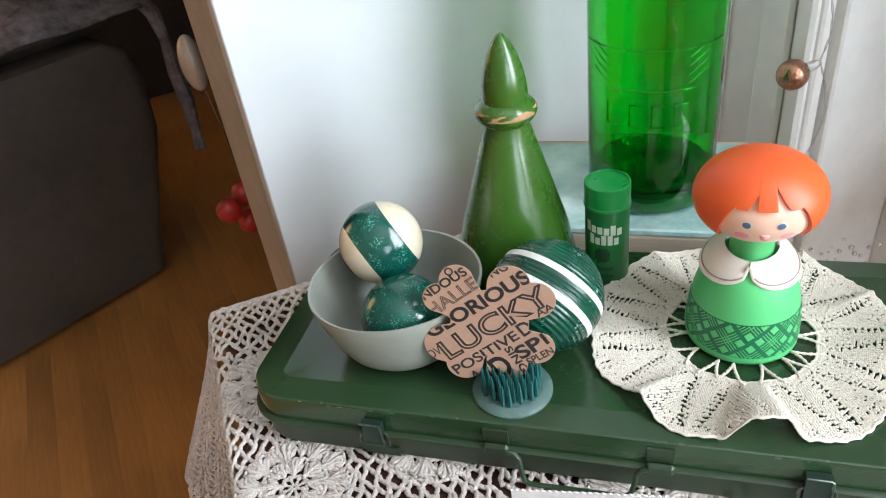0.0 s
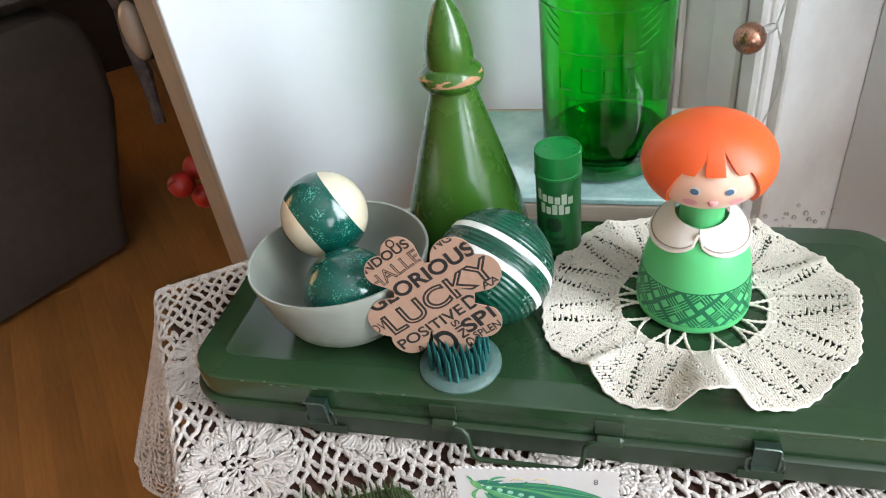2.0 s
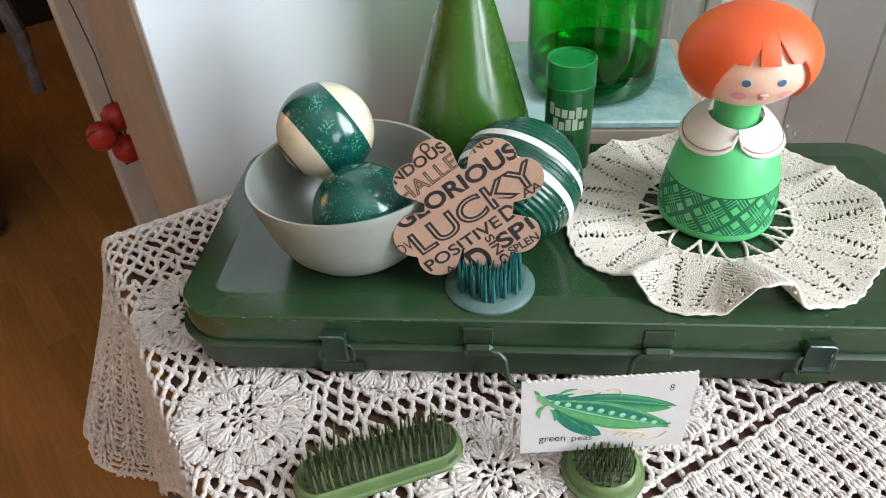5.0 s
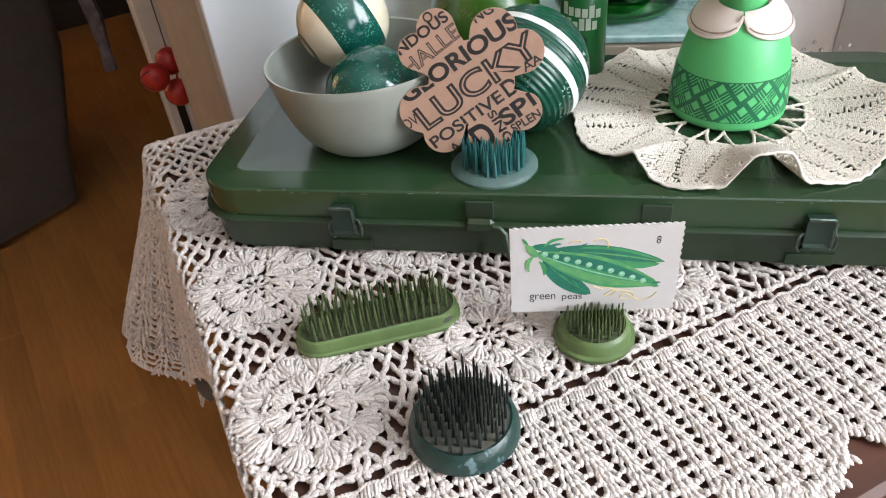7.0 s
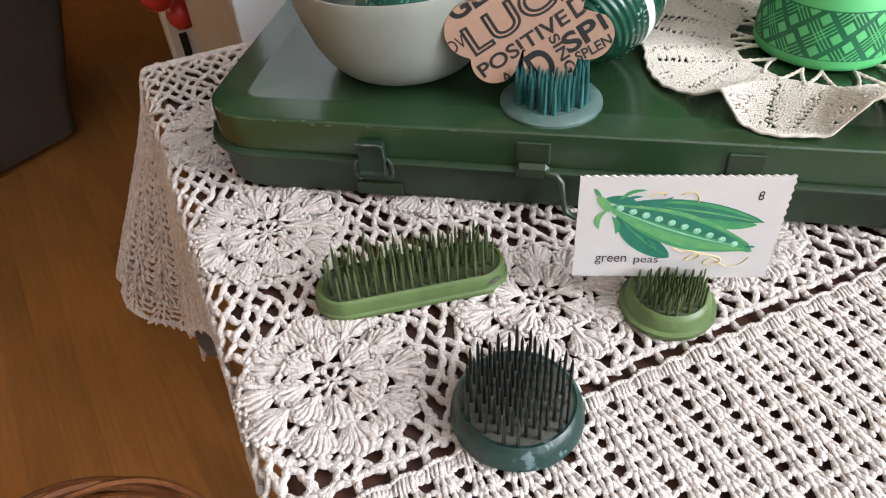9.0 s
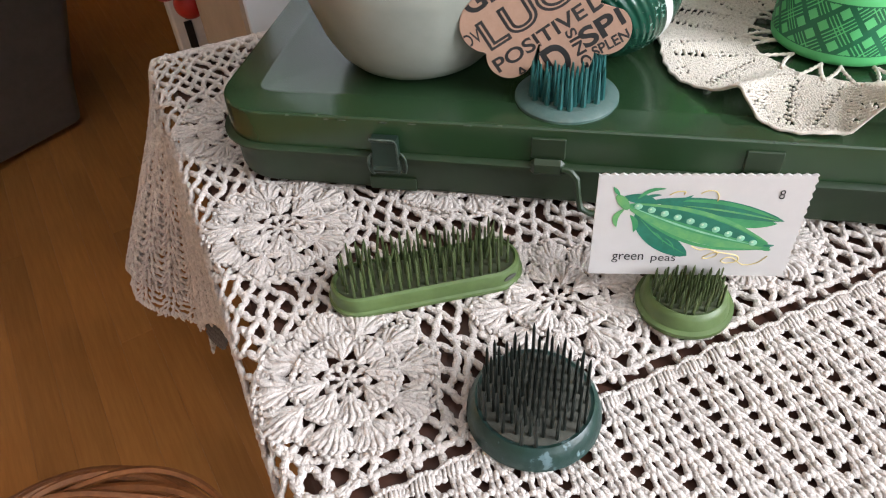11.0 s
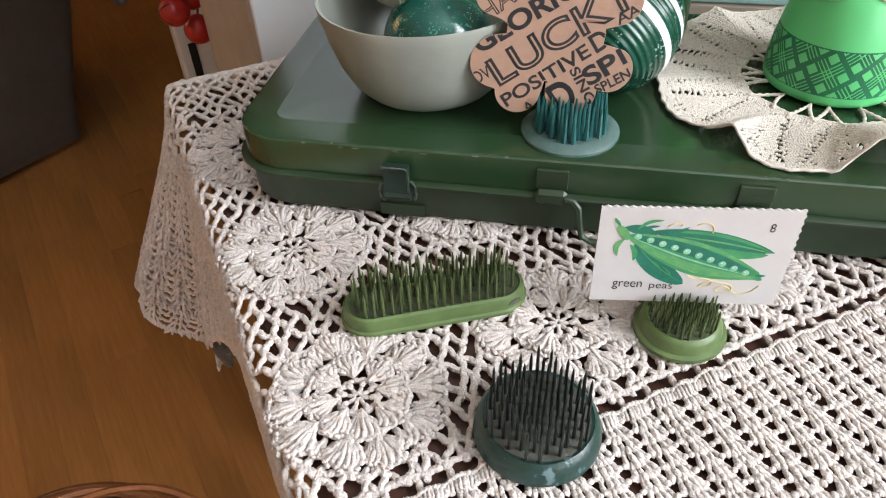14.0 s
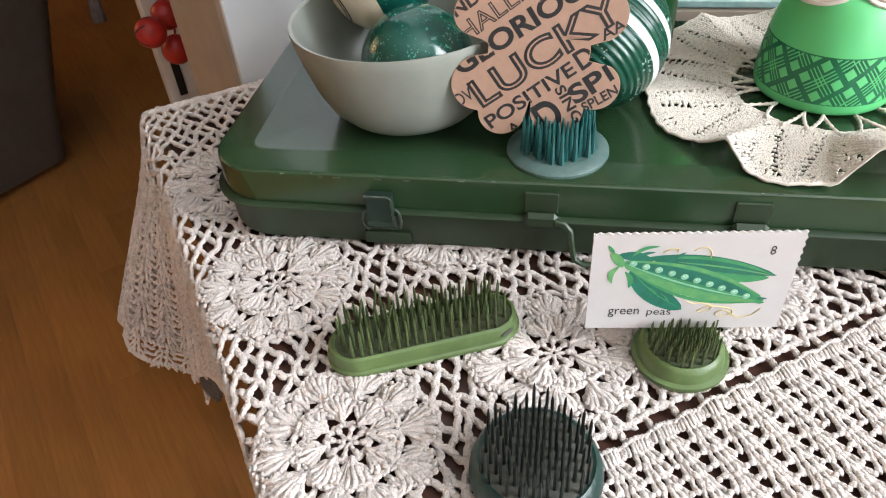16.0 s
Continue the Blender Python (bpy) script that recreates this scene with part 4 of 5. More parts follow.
def on_can(b, rows, k=0, face=-1.72):
    """Print on the can's side: rows of (arc from, arc to, z from, z to)."""
    for s0, s1, z0, z1 in rows:
        n = max(2, int((s1 - s0) / 0.001))
        vs = []
        for i in range(n + 1):
            q = face + (s0 + (s1 - s0) * i / n) / TR
            for z in (z0, z1):
                vs.append(((TR + 0.00012) * math.cos(q), (TR + 0.00012) * math.sin(q), z))
        b.add(vs, [(2 * i, 2 * i + 2, 2 * i + 3, 2 * i + 1) for i in range(n)], k)
    return b


rows = [(-0.0115 + 0.0042 * i, -0.0082 + 0.0042 * i, 0.0425 - 0.0004 * i, (0.0500 if i in (0, 4) else 0.0478) - 0.0004 * i) for i in range(6)] + [(-0.0085 + 0.0040 * i, -0.0054 + 0.0040 * i, 0.0335, 0.0408 if i in (0, 2, 3) else 0.0388) for i in range(5)]
part("maker_print", on_can(Build(), rows), M_PRINT, tin, "pale block print on the can")
rows = [(-0.0048, 0.0048, 0.0215, 0.0290), (-0.0034, 0.0034, 0.0200, 0.0305)]
part("badge", on_can(Build(), rows), M_DARKG, tin, "dark printed badge")


def bent(b, face):
    """Flat words wrapped on the can's side."""
    out = Build()
    out.add([((TR + 0.00012) * math.cos(face + x / TR), (TR + 0.00012) * math.sin(face + x / TR), y) for x, y, z in b.v], b.f)
    return out


part("small_print", bent(fitted("Relief", 0.0105, 0.0036, pose(-0.0030, 0.0130, 0), lambda x, y: True, 0.02), -1.72), M_DARKG, tin, "dark green printed word")
part("small_print", bent(fitted("Backache", 0.0150, 0.0034, pose(-0.0080, 0.0076, 0), lambda x, y: True, 0.02), -1.72), M_DARKG, tin, "dark green printed word")

# ledge, tile and the large green bottle
ledge = thing("wooden_ledge", Build().box(-0.095, 0.105, 0.1935, 0.345, 0.7512, 0.7912, 0.002), M_LEDGE, pose(0, 0, 0), "pale bare wooden block behind the tin case", "block")
thing("tile", Build().box(-0.080, 0.095, 0.1925, 0.328, 0.7914, 0.7972, 0.0012), M_TILE, pose(0, 0, 0), "teal and white marbled ceramic tile lying on a wooden block", "tile")
BR = 0.0470
bottle = empty("glass_bottle", pose(0.0245, 0.2540, 0.7974), "large green glass bottle standing on a marbled tile", "bottle")
b = Build()
outer = [(0.034, 0.0), (0.041, 0.0008), (0.0455, 0.004), (BR, 0.010), (BR, 0.020), (BR, 0.190), (0.0455, 0.205), (0.040, 0.225), (0.031, 0.245), (0.022, 0.262), (0.0165, 0.280), (0.0155, 0.300), (0.0155, 0.315)]
inner = [(0.0125, 0.315), (0.0125, 0.300), (0.0135, 0.280), (0.019, 0.261), (0.028, 0.243), (0.038, 0.223), (0.0437, 0.204), (0.0453, 0.190), (0.0453, 0.030), (0.0446, 0.0220), (0.0425, 0.0160), (0.038, 0.0135), (0.028, 0.0135), (0.018, 0.0155), (0.006, 0.0165)]
b.lathe(outer + inner, 72)
for i in range(len(b.f)):  # thick foot: its dark refraction is put into a darker tint
    z = sum(b.v[j][2] for j in b.f[i]) / len(b.f[i])
    b.k[i] = 1 if z < 0.022 else 0
part("glass", b, [M_GREENGLASS, M_FOOTGLASS], bottle, sharp=50)
b = Build()


def on_glass(b, s0, z0, s1, z1, w=0.0011):
    n = max(2, int(math.hypot(s1 - s0, z1 - z0) / 0.003))
    pts = []
    for i in range(n + 1):
        q = -1.62 + (s0 + (s1 - s0) * i / n) / BR
        pts.append(((BR + 0.0002) * math.cos(q), (BR + 0.0002) * math.sin(q), z0 + (z1 - z0) * i / n))
    b.tube(pts, w, 5)


for s in (-0.030, -0.013, 0.002, 0.017):  # raised letters, unreadable: plain bars
    on_glass(b, s, 0.074, s, 0.090, 0.0005)
    on_glass(b, s, 0.074, s + 0.009, 0.074, 0.0005)
    if s > -0.02:
        on_glass(b, s, 0.090, s + 0.009, 0.090, 0.0005)
for s in (-0.024, -0.016, -0.008, 0.000, 0.008):
    on_glass(b, s, 0.060, s, 0.068, 0.0004)
    on_glass(b, s, 0.068, s + 0.005, 0.068, 0.0004)
for i in range(4):
    on_glass(b, 0.026, 0.104 + 0.006 * i, 0.040, 0.112 + 0.006 * i, 0.0005)
    on_glass(b, -0.044, 0.112 + 0.006 * i, -0.030, 0.104 + 0.006 * i, 0.0005)
on_glass(b, -0.055, 0.128, 0.055, 0.128, 0.0008)
on_glass(b, -0.03, 0.100, 0.03, 0.100, 0.0006)
part("raised_lettering", b, M_GREENGLASS, bottle, "raised glass bars and lines")

# doily under the doll
DC = (0.0812, 0.0890)
doily = empty("doily", pose(DC[0], DC[1], LID + 0.0004), "round ivory crocheted doily with ruffled edge on tin case", "doily")


def ruffle(a, r):
    """Height of the doily's waves."""
    t = min(max((r - 0.044) / 0.042, 0), 1)
    a = (a + math.pi) % (2 * math.pi) - math.pi
    d = a + 1.50
    w = (0.0068 * (1 - abs(math.sin(5.5 * a + 0.5))) ** 1.3 + 0.0016 * (1 + math.sin(5 * a + 2.4))) * (0.62 + 0.38 * math.cos(a - 1.4))
    arch = 0.0215 * t ** 0.8 * math.exp(-(d / 0.175) ** 4)
    lip = 0.0060 * t ** 1.5 * math.exp(-((a - 0.10) / 0.28) ** 2) + 0.0100 * t ** 1.1 * math.exp(-((a + 2.24) / 0.095) ** 2)
    return 0.0006 + t ** 1.6 * w + arch + lip


def dpt(a, r, h=0.0):
    a1 = (a + math.pi) % (2 * math.pi) - math.pi
    t = min(max((r - 0.044) / 0.042, 0), 1)
    q = r * (1 + 0.016 * math.sin(11 * a) + t * (0.062 * math.exp(-((a1 + 1.93) / 0.17) ** 2) + 0.032 * math.exp(-((a1 + 2.56) / 0.14) ** 2) + 0.022 * math.exp(-((a1 + 0.9) / 0.4) ** 2)))
    return Vector((q * math.cos(a), q * math.sin(a) * 0.965, ruffle(a, r) + h))


b = Build()
for i in range(15):  # spokes round the foot of the doll
    a = 2 * math.pi * i / 15 + 0.08 * math.sin(i * 2.1)
    for s in (-1, 1):
        for twist in (0, math.pi):  # two plied strands
            run = []
            for k in range(11):
                u = k / 10
                g = 0.00055 * math.sin(5.5 * u * math.pi + twist)
                run.append(dpt(a + s * (0.15 + 0.03 * math.sin(i * 3.7)) * u ** 1.3 + g / 0.037, 0.029 + 0.0165 * u, 0.0007 + 0.0004 * math.sin(math.pi * u) + 0.0004 * math.cos(5.5 * u * math.pi + twist)))
            b.tube(run, 0.00062, 5)
part("spokes", b, M_LACE, doily, "loose thread loops", sharp=180)["kind"] = "stuff"
b = Build()
lr = random.Random(3)
rings = 44
for j in range(rings):
    r0, r1 = 0.0415 + 0.0455 * j / rings, 0.0415 + 0.0455 * (j + 1) / rings
    n = int(2 * math.pi * r0 / 0.00132)
    for i in range(n):
        a = 2 * math.pi * (i + 0.5 * (j % 2)) / n
        fan = (a * 13 / (2 * math.pi)) % 1.0
        leaf = abs(fan - 0.5) * 2
        q = (j + 0.5) / rings
        if 0.12 < q < 0.92 and abs(leaf - (0.12 + 0.74 * q)) < 0.065 and (j + int(fan * 2)) % 3 != 0:
            continue
        if 0.20 < q < 0.85 and abs(leaf - (0.42 + 0.50 * q)) < 0.055 and j % 3 == 1:
            continue
        if (q > 0.55 and leaf < 0.5 * (q - 0.5) and j % 4 == 1 and i % 3 == 0) or (j in (5, 38) and i % 4 == 0):
            continue
        if lr.random() < 0.02:
            continue
        wd = 0.00084 if j % 3 else 0.00096
        p0, p1 = dpt(a, r0 - 0.0002), dpt(a + (0.009 if j % 2 else -0.009) + lr.uniform(-0.006, 0.006), r1 + 0.0002)
        d = (p1 - p0) / 2
        s = d.cross(Vector((0, 0, 1))).normalized()
        up = s.cross(d).normalized()
        b.blob((p0 + p1) / 2 + up * lr.uniform(-0.0001, 0.0002), (s * wd * 0.92, up * 0.0008, d * 1.04), 5, 4)
part("lace_field", b, M_LACE, doily, "fans of fine crochet stitches", sharp=180)["kind"] = "stuff"
b = Build()
b.tube([dpt(2 * math.pi * i / 220, 0.0872 + 0.0006 * math.sin(i * 1.9)) for i in range(220)], 0.0008, 6, closed=True)
b.tube([dpt(2 * math.pi * i / 160, 0.0422 + 0.0005 * math.sin(i * 2.3)) for i in range(160)], 0.0009, 6, closed=True)
part("edge_cord", b, M_LACE, doily, sharp=180)

# doll: one plain mesh
b = Build()
b.lathe([(0.0300, 0), (0.0318, 0.001), (0.0324, 0.003), (0.0324, 0.0058)], 72, 2, cap1=False)
b.lathe([(0.0324, 0.0058), (0.0323, 0.011), (0.0318, 0.018), (0.0303, 0.0284)], 96, 3, cap0=False, cap1=False)
b.lathe([(0.0303, 0.0284), (0.0298, 0.0310), (0.0284, 0.0370), (0.0262, 0.0440), (0.0236, 0.0500), (0.0190, 0.0552), (0.0140, 0.0582), (0.0120, 0.0596), (0.0118, 0.0640), (0.0122, 0.080)], 72, 2, cap0=False)


def skirt_r(z):
    t = (z - 0.0058) / 0.0226
    return 0.0324 - 0.0002 * t - 0.0019 * t * t + 0.0003


def on_skirt(q, z):
    return (skirt_r(z) * math.cos(q), skirt_r(z) * math.sin(q), z)


BAND0, BAND1, REP = 0.0062, 0.0281, 8
HB, ST = BAND1 - BAND0, 2 * math.pi / REP


def inked(x0, y0, u0, u1, v0, v1):
    """A mint patch of the plaid, in millimetres in the plaid's slanted frame round (x0, y0), cut at the band's edges."""
    c, d = math.cos(radians(39)), math.sin(radians(39))
    n = max(1, round((u1 - u0) / 0.7))
    m = max(1, round((v1 - v0) / 0.7))
    for i in range(n):
        for j in range(m):
            q = []
            for u, v in ((i, j), (i + 1, j), (i + 1, j + 1), (i, j + 1)):
                u, v = u0 + (u1 - u0) * u / n, v0 + (v1 - v0) * v / m
                q.append((x0 + u * c - v * d, y0 + u * d + v * c))
            if sum(y for x, y in q) / 4 < 0.1 or sum(y for x, y in q) / 4 > HB * 1000 - 0.1:
                continue
            b.add([on_skirt(x / 32.3, BAND0 + min(max(y / 1000, 0), HB)) for x, y in q], [(0, 1, 2, 3)], 2)


for i in range(REP):
    for cx, cy in ((i + 0.5, 0.5), (i, 1.03), (i, -0.03)):
        x, y = cx * ST * 32.3, cy * HB * 1000
        for u in (-5.2, 5.2):
            for v in (-5.2, 5.2):
                inked(x, y, u - 2.1, u + 2.1, v - 2.1, v + 2.1)
        for o in (-1.6, 0.0, 1.6):
            inked(x, y, -7.4, 7.4, o - 0.28, o + 0.28)
            inked(x, y, o - 0.28, o + 0.28, -7.4, 7.4)
# collar: two rounded lobes
for s in (-1, 1):
    top, bot = [], []
    n = 22
    for i in range(n + 1):
        t = i / n
        q = s * (0.02 + 2.55 * t) - 0.17
        lobe = math.sin(math.pi * min(t * 1.02, 1)) ** 0.45
        top.append((0.0144, 0.0602 + 0.0052 * t, q))
        bot.append((0.0150 + 0.0085 * lobe, 0.0592 + 0.0045 * t - 0.0145 * lobe * (1 - 0.35 * t), q))
    vs, fs = [], []
    for i in range(n + 1):
        r0, z0, q = top[i]
        r1, z1, _ = bot[i]
        for k in range(7):
            u = k / 6
            r = r0 + (r1 - r0) * u + 0.0042 * math.sin(math.pi * u * 0.72)
            z = z0 + (z1 - z0) * u
            vs.append((r * math.sin(q), -r * math.cos(q), z))
    for i in range(n):
        for k in range(6):
            f = (i * 7 + k, i * 7 + k + 1, (i + 1) * 7 + k + 1, (i + 1) * 7 + k)
            fs.append(f if s > 0 else f[::-1])
    b.add(vs, fs, 4)
    b.tube([vs[i * 7 + 6] for i in range(n + 1)], 0.0011, 6, 4)
    b.tube([Vector(vs[i * 7 + 5]) * 1.0 + Vector((math.sin(bot[i][2]), -math.cos(bot[i][2]), 0)) * 0.0002 for i in range(1, n)], 0.0004, 5, 5)
b.ball((-0.0030, -0.0185, 0.0565), 0.0010, 10, 6, 5)
# head
HC, HA = Vector((0.0002, 0.0006, 0.0943)), (0.0322, 0.0306, 0.0236)


def on_head(az, el, lift=0.0, hair=False):
    e = (0.0341, 0.0324, 0.0245) if hair else HA
    ce = math.cos(el)
    p = Vector((ce * math.sin(az) * e[0], -ce * math.cos(az) * e[1], math.sin(el) * e[2]))
    n = Vector((p.x / e[0] ** 2, p.y / e[1] ** 2, p.z / e[2] ** 2)).normalized()
    return HC + p + n * lift


b.blob(HC, ((HA[0], 0, 0), (0, HA[1], 0), (0, 0, HA[2])), 40, 24, 1)


def fringe(az):
    """The lower edge of the hair, as elevation, for each way round."""
    d = abs(az)
    if d < 0.50:
        cut = 0.30
        u = (az + 0.325) / 0.135
        if 0 <= u <= 1:
            cut += 0.30 * u
        u = (az - 0.135) / 0.20
        if 0 <= u <= 1:
            cut += 0.46 * (1 - u) ** 1.3
        return cut
    if d < 0.86:
        return 0.34 - 1.0 * ((d - 0.50) / 0.36) ** 1.3
    return -0.66


n, m = 360, 16
vs, fs = [], []
for i in range(n):
    az = -math.pi + 2 * math.pi * i / n
    lo = fringe(az)
    for j in range(m + 1):
        el = lo + (math.pi / 2 - lo) * (j / m) ** 1.25
        vs.append(on_head(az, el, 0.0004, True))
for i in range(n):
    i2 = (i + 1) % n
    fs += [(i * (m + 1) + j, i2 * (m + 1) + j, i2 * (m + 1) + j + 1, i * (m + 1) + j + 1) for j in range(m)]
b.add(vs, fs, 0)
rim = [on_head(-math.pi + 2 * math.pi * i / n, fringe(-math.pi + 2 * math.pi * i / n), -0.0002, True) for i in range(n)]
inner = [on_head(-math.pi + 2 * math.pi * i / n, fringe(-math.pi + 2 * math.pi * i / n) - 0.01, -0.0010) for i in range(n)]
b.add([vs[i * (m + 1)] for i in range(n)] + inner, [(i, n + i, n + (i + 1) % n, (i + 1) % n) for i in range(n)], 0)


def patch(az, el, ra, re, k, lift, tilt=0.0):
    """A small printed spot on the face."""
    vs = [on_head(az, el, lift)]
    for i in range(20):
        q = 2 * math.pi * i / 20
        x, y = ra * math.cos(q), re * math.sin(q)
        vs.append(on_head(az + x * math.cos(tilt) - y * math.sin(tilt), el + x * math.sin(tilt) + y * math.cos(tilt), lift))
    b.add(vs, [(0, 1 + i, 1 + (i + 1) % 20) for i in range(20)], k)


for s in (-1, 1):
    patch(s * 0.262 - 0.030, -0.045, 0.086, 0.110, 4, 0.00018)
    patch(s * 0.262 - 0.048, -0.062, 0.066, 0.078, 6, 0.0003, 0.25)
    patch(s * 0.385, -0.400, 0.130, 0.115, 7, 0.0002)
b.blob(on_head(-0.012, -0.350, 0.0), ((0.0027, 0, 0), (0, 0.0016, 0), (0, 0, 0.0012)), 12, 8, 8)
b.blob(on_head(-0.012, -0.425, 0.0), ((0.0022, 0, 0), (0, 0.0016, 0), (0, 0, 0.0013)), 12, 8, 8)
thing("doll", b, [M_HAIR, M_SKIN, M_DRESS, M_PLAID, M_COLLAR, M_LINE, M_BLUE, M_PINK, M_LIP], pose(DC[0], 0.0922, LID + 0.0012, 0, 0, 3) @ Matrix.Diagonal((0.972, 0.972, 1, 1)),
      "vinyl doll with orange bobbed hair and mint green dress", "doll", sharp=50)

# ---- pin holders for flowers ----


def pin(b, x, y, z0, h, r, lean=0.0, turn=0.0, point=0.35):
    tip = (x + h * math.sin(lean) * math.cos(turn), y + h * math.sin(lean) * math.sin(turn), z0 + h)
    at = lambda t: tuple(p + (q - p) * t for p, q in zip((x, y, z0), tip))
    b.tube([at(0), at(0.45), at(0.82), tip], r, 6, taper=lambda t: (1, 0.5 + 0.5 * (0.35 + point), 0.35 + point, 0.22)[round(t * 3)])


def pin_holder(m, outline_at, base, pins, pr, ph, mats, label, jitter=0.06, seed=1, point=0.5, bent=0.0):
    """outline_at(g): the base's outline drawn in by g; base: rows of (height, g), the last two the recessed plate; pins: places."""
    ob = empty("pin_holder", m, label, "flower frog", "pin holders")
    part("base", lofted(Build(), [(outline_at(g), z) for z, g in base]), mats[0], ob, sharp=40)
    top, g = base[-1]
    part("plate", lofted(Build(), [(outline_at(g + 0.0002), top - 0.0006), (outline_at(g + 0.0003), top + 0.0002)]), mats[2], ob, "top plate under the pins")
    rr = random.Random(seed)
    z0 = top - 0.0003
    meshes = []
    for k in range(6):
        b = Build()
        pin(b, 0, 0, 0, ph * (0.88 + 0.03 * k), pr, rr.uniform(0, jitter) + (bent if k == 5 else 0), rr.uniform(0, 6.28), point)
        meshes.append(b.mesh("pin", mats[1]))
    for i, (x, y) in enumerate(pins):
        p = new("pin", meshes[rr.randrange(5) if rr.random() < 0.96 else 5])
        p.parent = ob
        p.matrix_basis = pose(x + rr.uniform(-0.0002, 0.0002), y + rr.uniform(-0.0002, 0.0002), z0, 0, 0, rr.uniform(-25, 25))
    return ob


def disc(r):
    return lambda g: [((r - g) * math.cos(2 * math.pi * i / 48), (r - g) * math.sin(2 * math.pi * i / 48)) for i in range(48)]


def stadium(half, r):
    def f(g):
        out = []
        for i in range(25):
            q = -math.pi / 2 + math.pi * i / 24
            out.append((half + (r - g) * math.cos(q), (r - g) * math.sin(q)))
        for i in range(25):
            q = math.pi / 2 + math.pi * i / 24
            out.append((-half + (r - g) * math.cos(q), (r - g) * math.sin(q)))
        return out
    return f


def lattice(r, step, seed):
    out, k = [], int(r / step) + 1
    for j in range(-k, k + 1):
        for i in range(-k, k + 1):
            x, y = (i + 0.5 * (j % 2)) * step, j * step * 0.87
            if math.hypot(x, y) < r:
                out.append((x, y))
    return out


CT = CZ + 0.0022  # top of the cloth
# on the case, holding the lucky card
pin_holder(pose(-0.0450, 0.0272, LID), disc(0.0232), [(0, 0), (0.0012, 0), (0.0022, 0.0010), (0.0032, 0.0045), (0.0034, 0.0050)], lattice(0.0168, 0.0038, 1), 0.00150, 0.0172, (M_FROGT, M_PINT, M_FROGT),
           "round teal painted iron flower pin holder gripping a clover card", 0.07, 4, 0.12)
# oval, moss green
oval = pin_holder(pose(-0.0953, -0.0565, CT, 0, 0, 22.5), stadium(0.0275, 0.0135), [(0, 0.0008), (0.0008, 0), (0.0024, 0), (0.0030, 0.0010), (0.0070, 0.0012), (0.0084, 0.0018), (0.0090, 0.0030), (0.0078, 0.0036)],
           [(-0.0342 + 0.0037 * i + 0.0012 * (j % 2), -0.0088 + 0.0043 * j) for i in range(19) for j in range(5) if not (i in (0, 18) and j in (0, 4))], 0.00074, 0.0166, (M_FROGG, M_PING, M_PLATEG),
           "long oval moss-green flower pin holder on the crocheted cloth", 0.025, 5, 0.42, 0.40)
part("bare_patch", Build().blob((0, 0, 0), ((0.0034, 0, 0), (0, 0.0006, 0), (0, 0, 0.0012)), 9, 5), M_PLATEB, oval, "dark bare patch in the paint", m=pose(0.0330, -0.0113, 0.0058, 0, 0, 28))
# small round, moss green, holding the peas card
pin_holder(pose(0.0084, -0.0546, CT), disc(0.0189), [(0, 0.0006), (0.0008, 0), (0.0026, 0), (0.0032, 0.0018), (0.0072, 0.0026), (0.0088, 0.0034), (0.0095, 0.0046), (0.0088, 0.0054)], lattice(0.0138, 0.0031, 2), 0.00066, 0.0112, (M_FROGG, M_PING, M_PLATEG),
           "small round moss-green flower pin holder gripping a printed card", 0.04, 6)
# large round, bottle green
pin_holder(pose(-0.0452, -0.1140, CT), disc(0.0236), [(0, 0.0008), (0.0010, 0), (0.0040, 0.0002), (0.0085, 0.0016), (0.0100, 0.0032), (0.0095, 0.0042)], lattice(0.0194, 0.0044, 3), 0.00068, 0.0165, (M_FROGB, M_PINB, M_PLATEB),
           "round bottle-green flower pin holder with blackened pins", 0.03, 7)

# ---- the two cards ----
# clover card of brown board, four heart-shaped leaves
LOBES = ((-27.0, 24.6, 9.2), (-16.8, 35.2, 9.4), (10.9, 31.2, 11.6), (24.3, 21.0, 11.0), (23.4, -9.3, 10.4), (6.8, -19.2, 11.6), (-26.6, -5.0, 12.2), (-17.2, -18.6, 10.4))
MID = Vector((-1.2, 7.0))
circles = [(0.0, 0.0, 21.5)] + [(x - MID.x, y - MID.y, r) for x, y, r in LOBES]
# each leaf narrows towards the middle
for i in range(0, 8, 2):
    x, y = (LOBES[i][0] + LOBES[i + 1][0]) / 2 - MID.x, (LOBES[i][1] + LOBES[i + 1][1]) / 2 - MID.y
    circles += [(0.72 * x, 0.72 * y, 13.0), (0.50 * x, 0.50 * y, 12.5)]


def clover_r(q):
    best = 0
    for x, y, r in circles:
        p = x * math.cos(q) + y * math.sin(q)
        h = r * r - (x * x + y * y - p * p)
        if h > 0:
            best = max(best, p + math.sqrt(h))
    return best / 1000


def in_clover(x, y):
    return math.hypot(x, y) < clover_r(math.atan2(y, x)) - 0.0004


CARD = pose(-0.0535, 0.0279, 0.8345, 0, 0, 8.6) @ pose(0, 0, 0, 82, 0, 0) @ pose(MID.x / 1000, MID.y / 1000, 0)
card = empty("clover_card", CARD, "brown kraft clover card printed with black words", "card")
part("board", Build().prism([(clover_r(2 * math.pi * i / 200) * math.cos(2 * math.pi * i / 200), clover_r(2 * math.pi * i / 200) * math.sin(2 * math.pi * i / 200)) for i in range(200)], -0.0008, 0.0, bevel=0.0001), M_KRAFT, card)
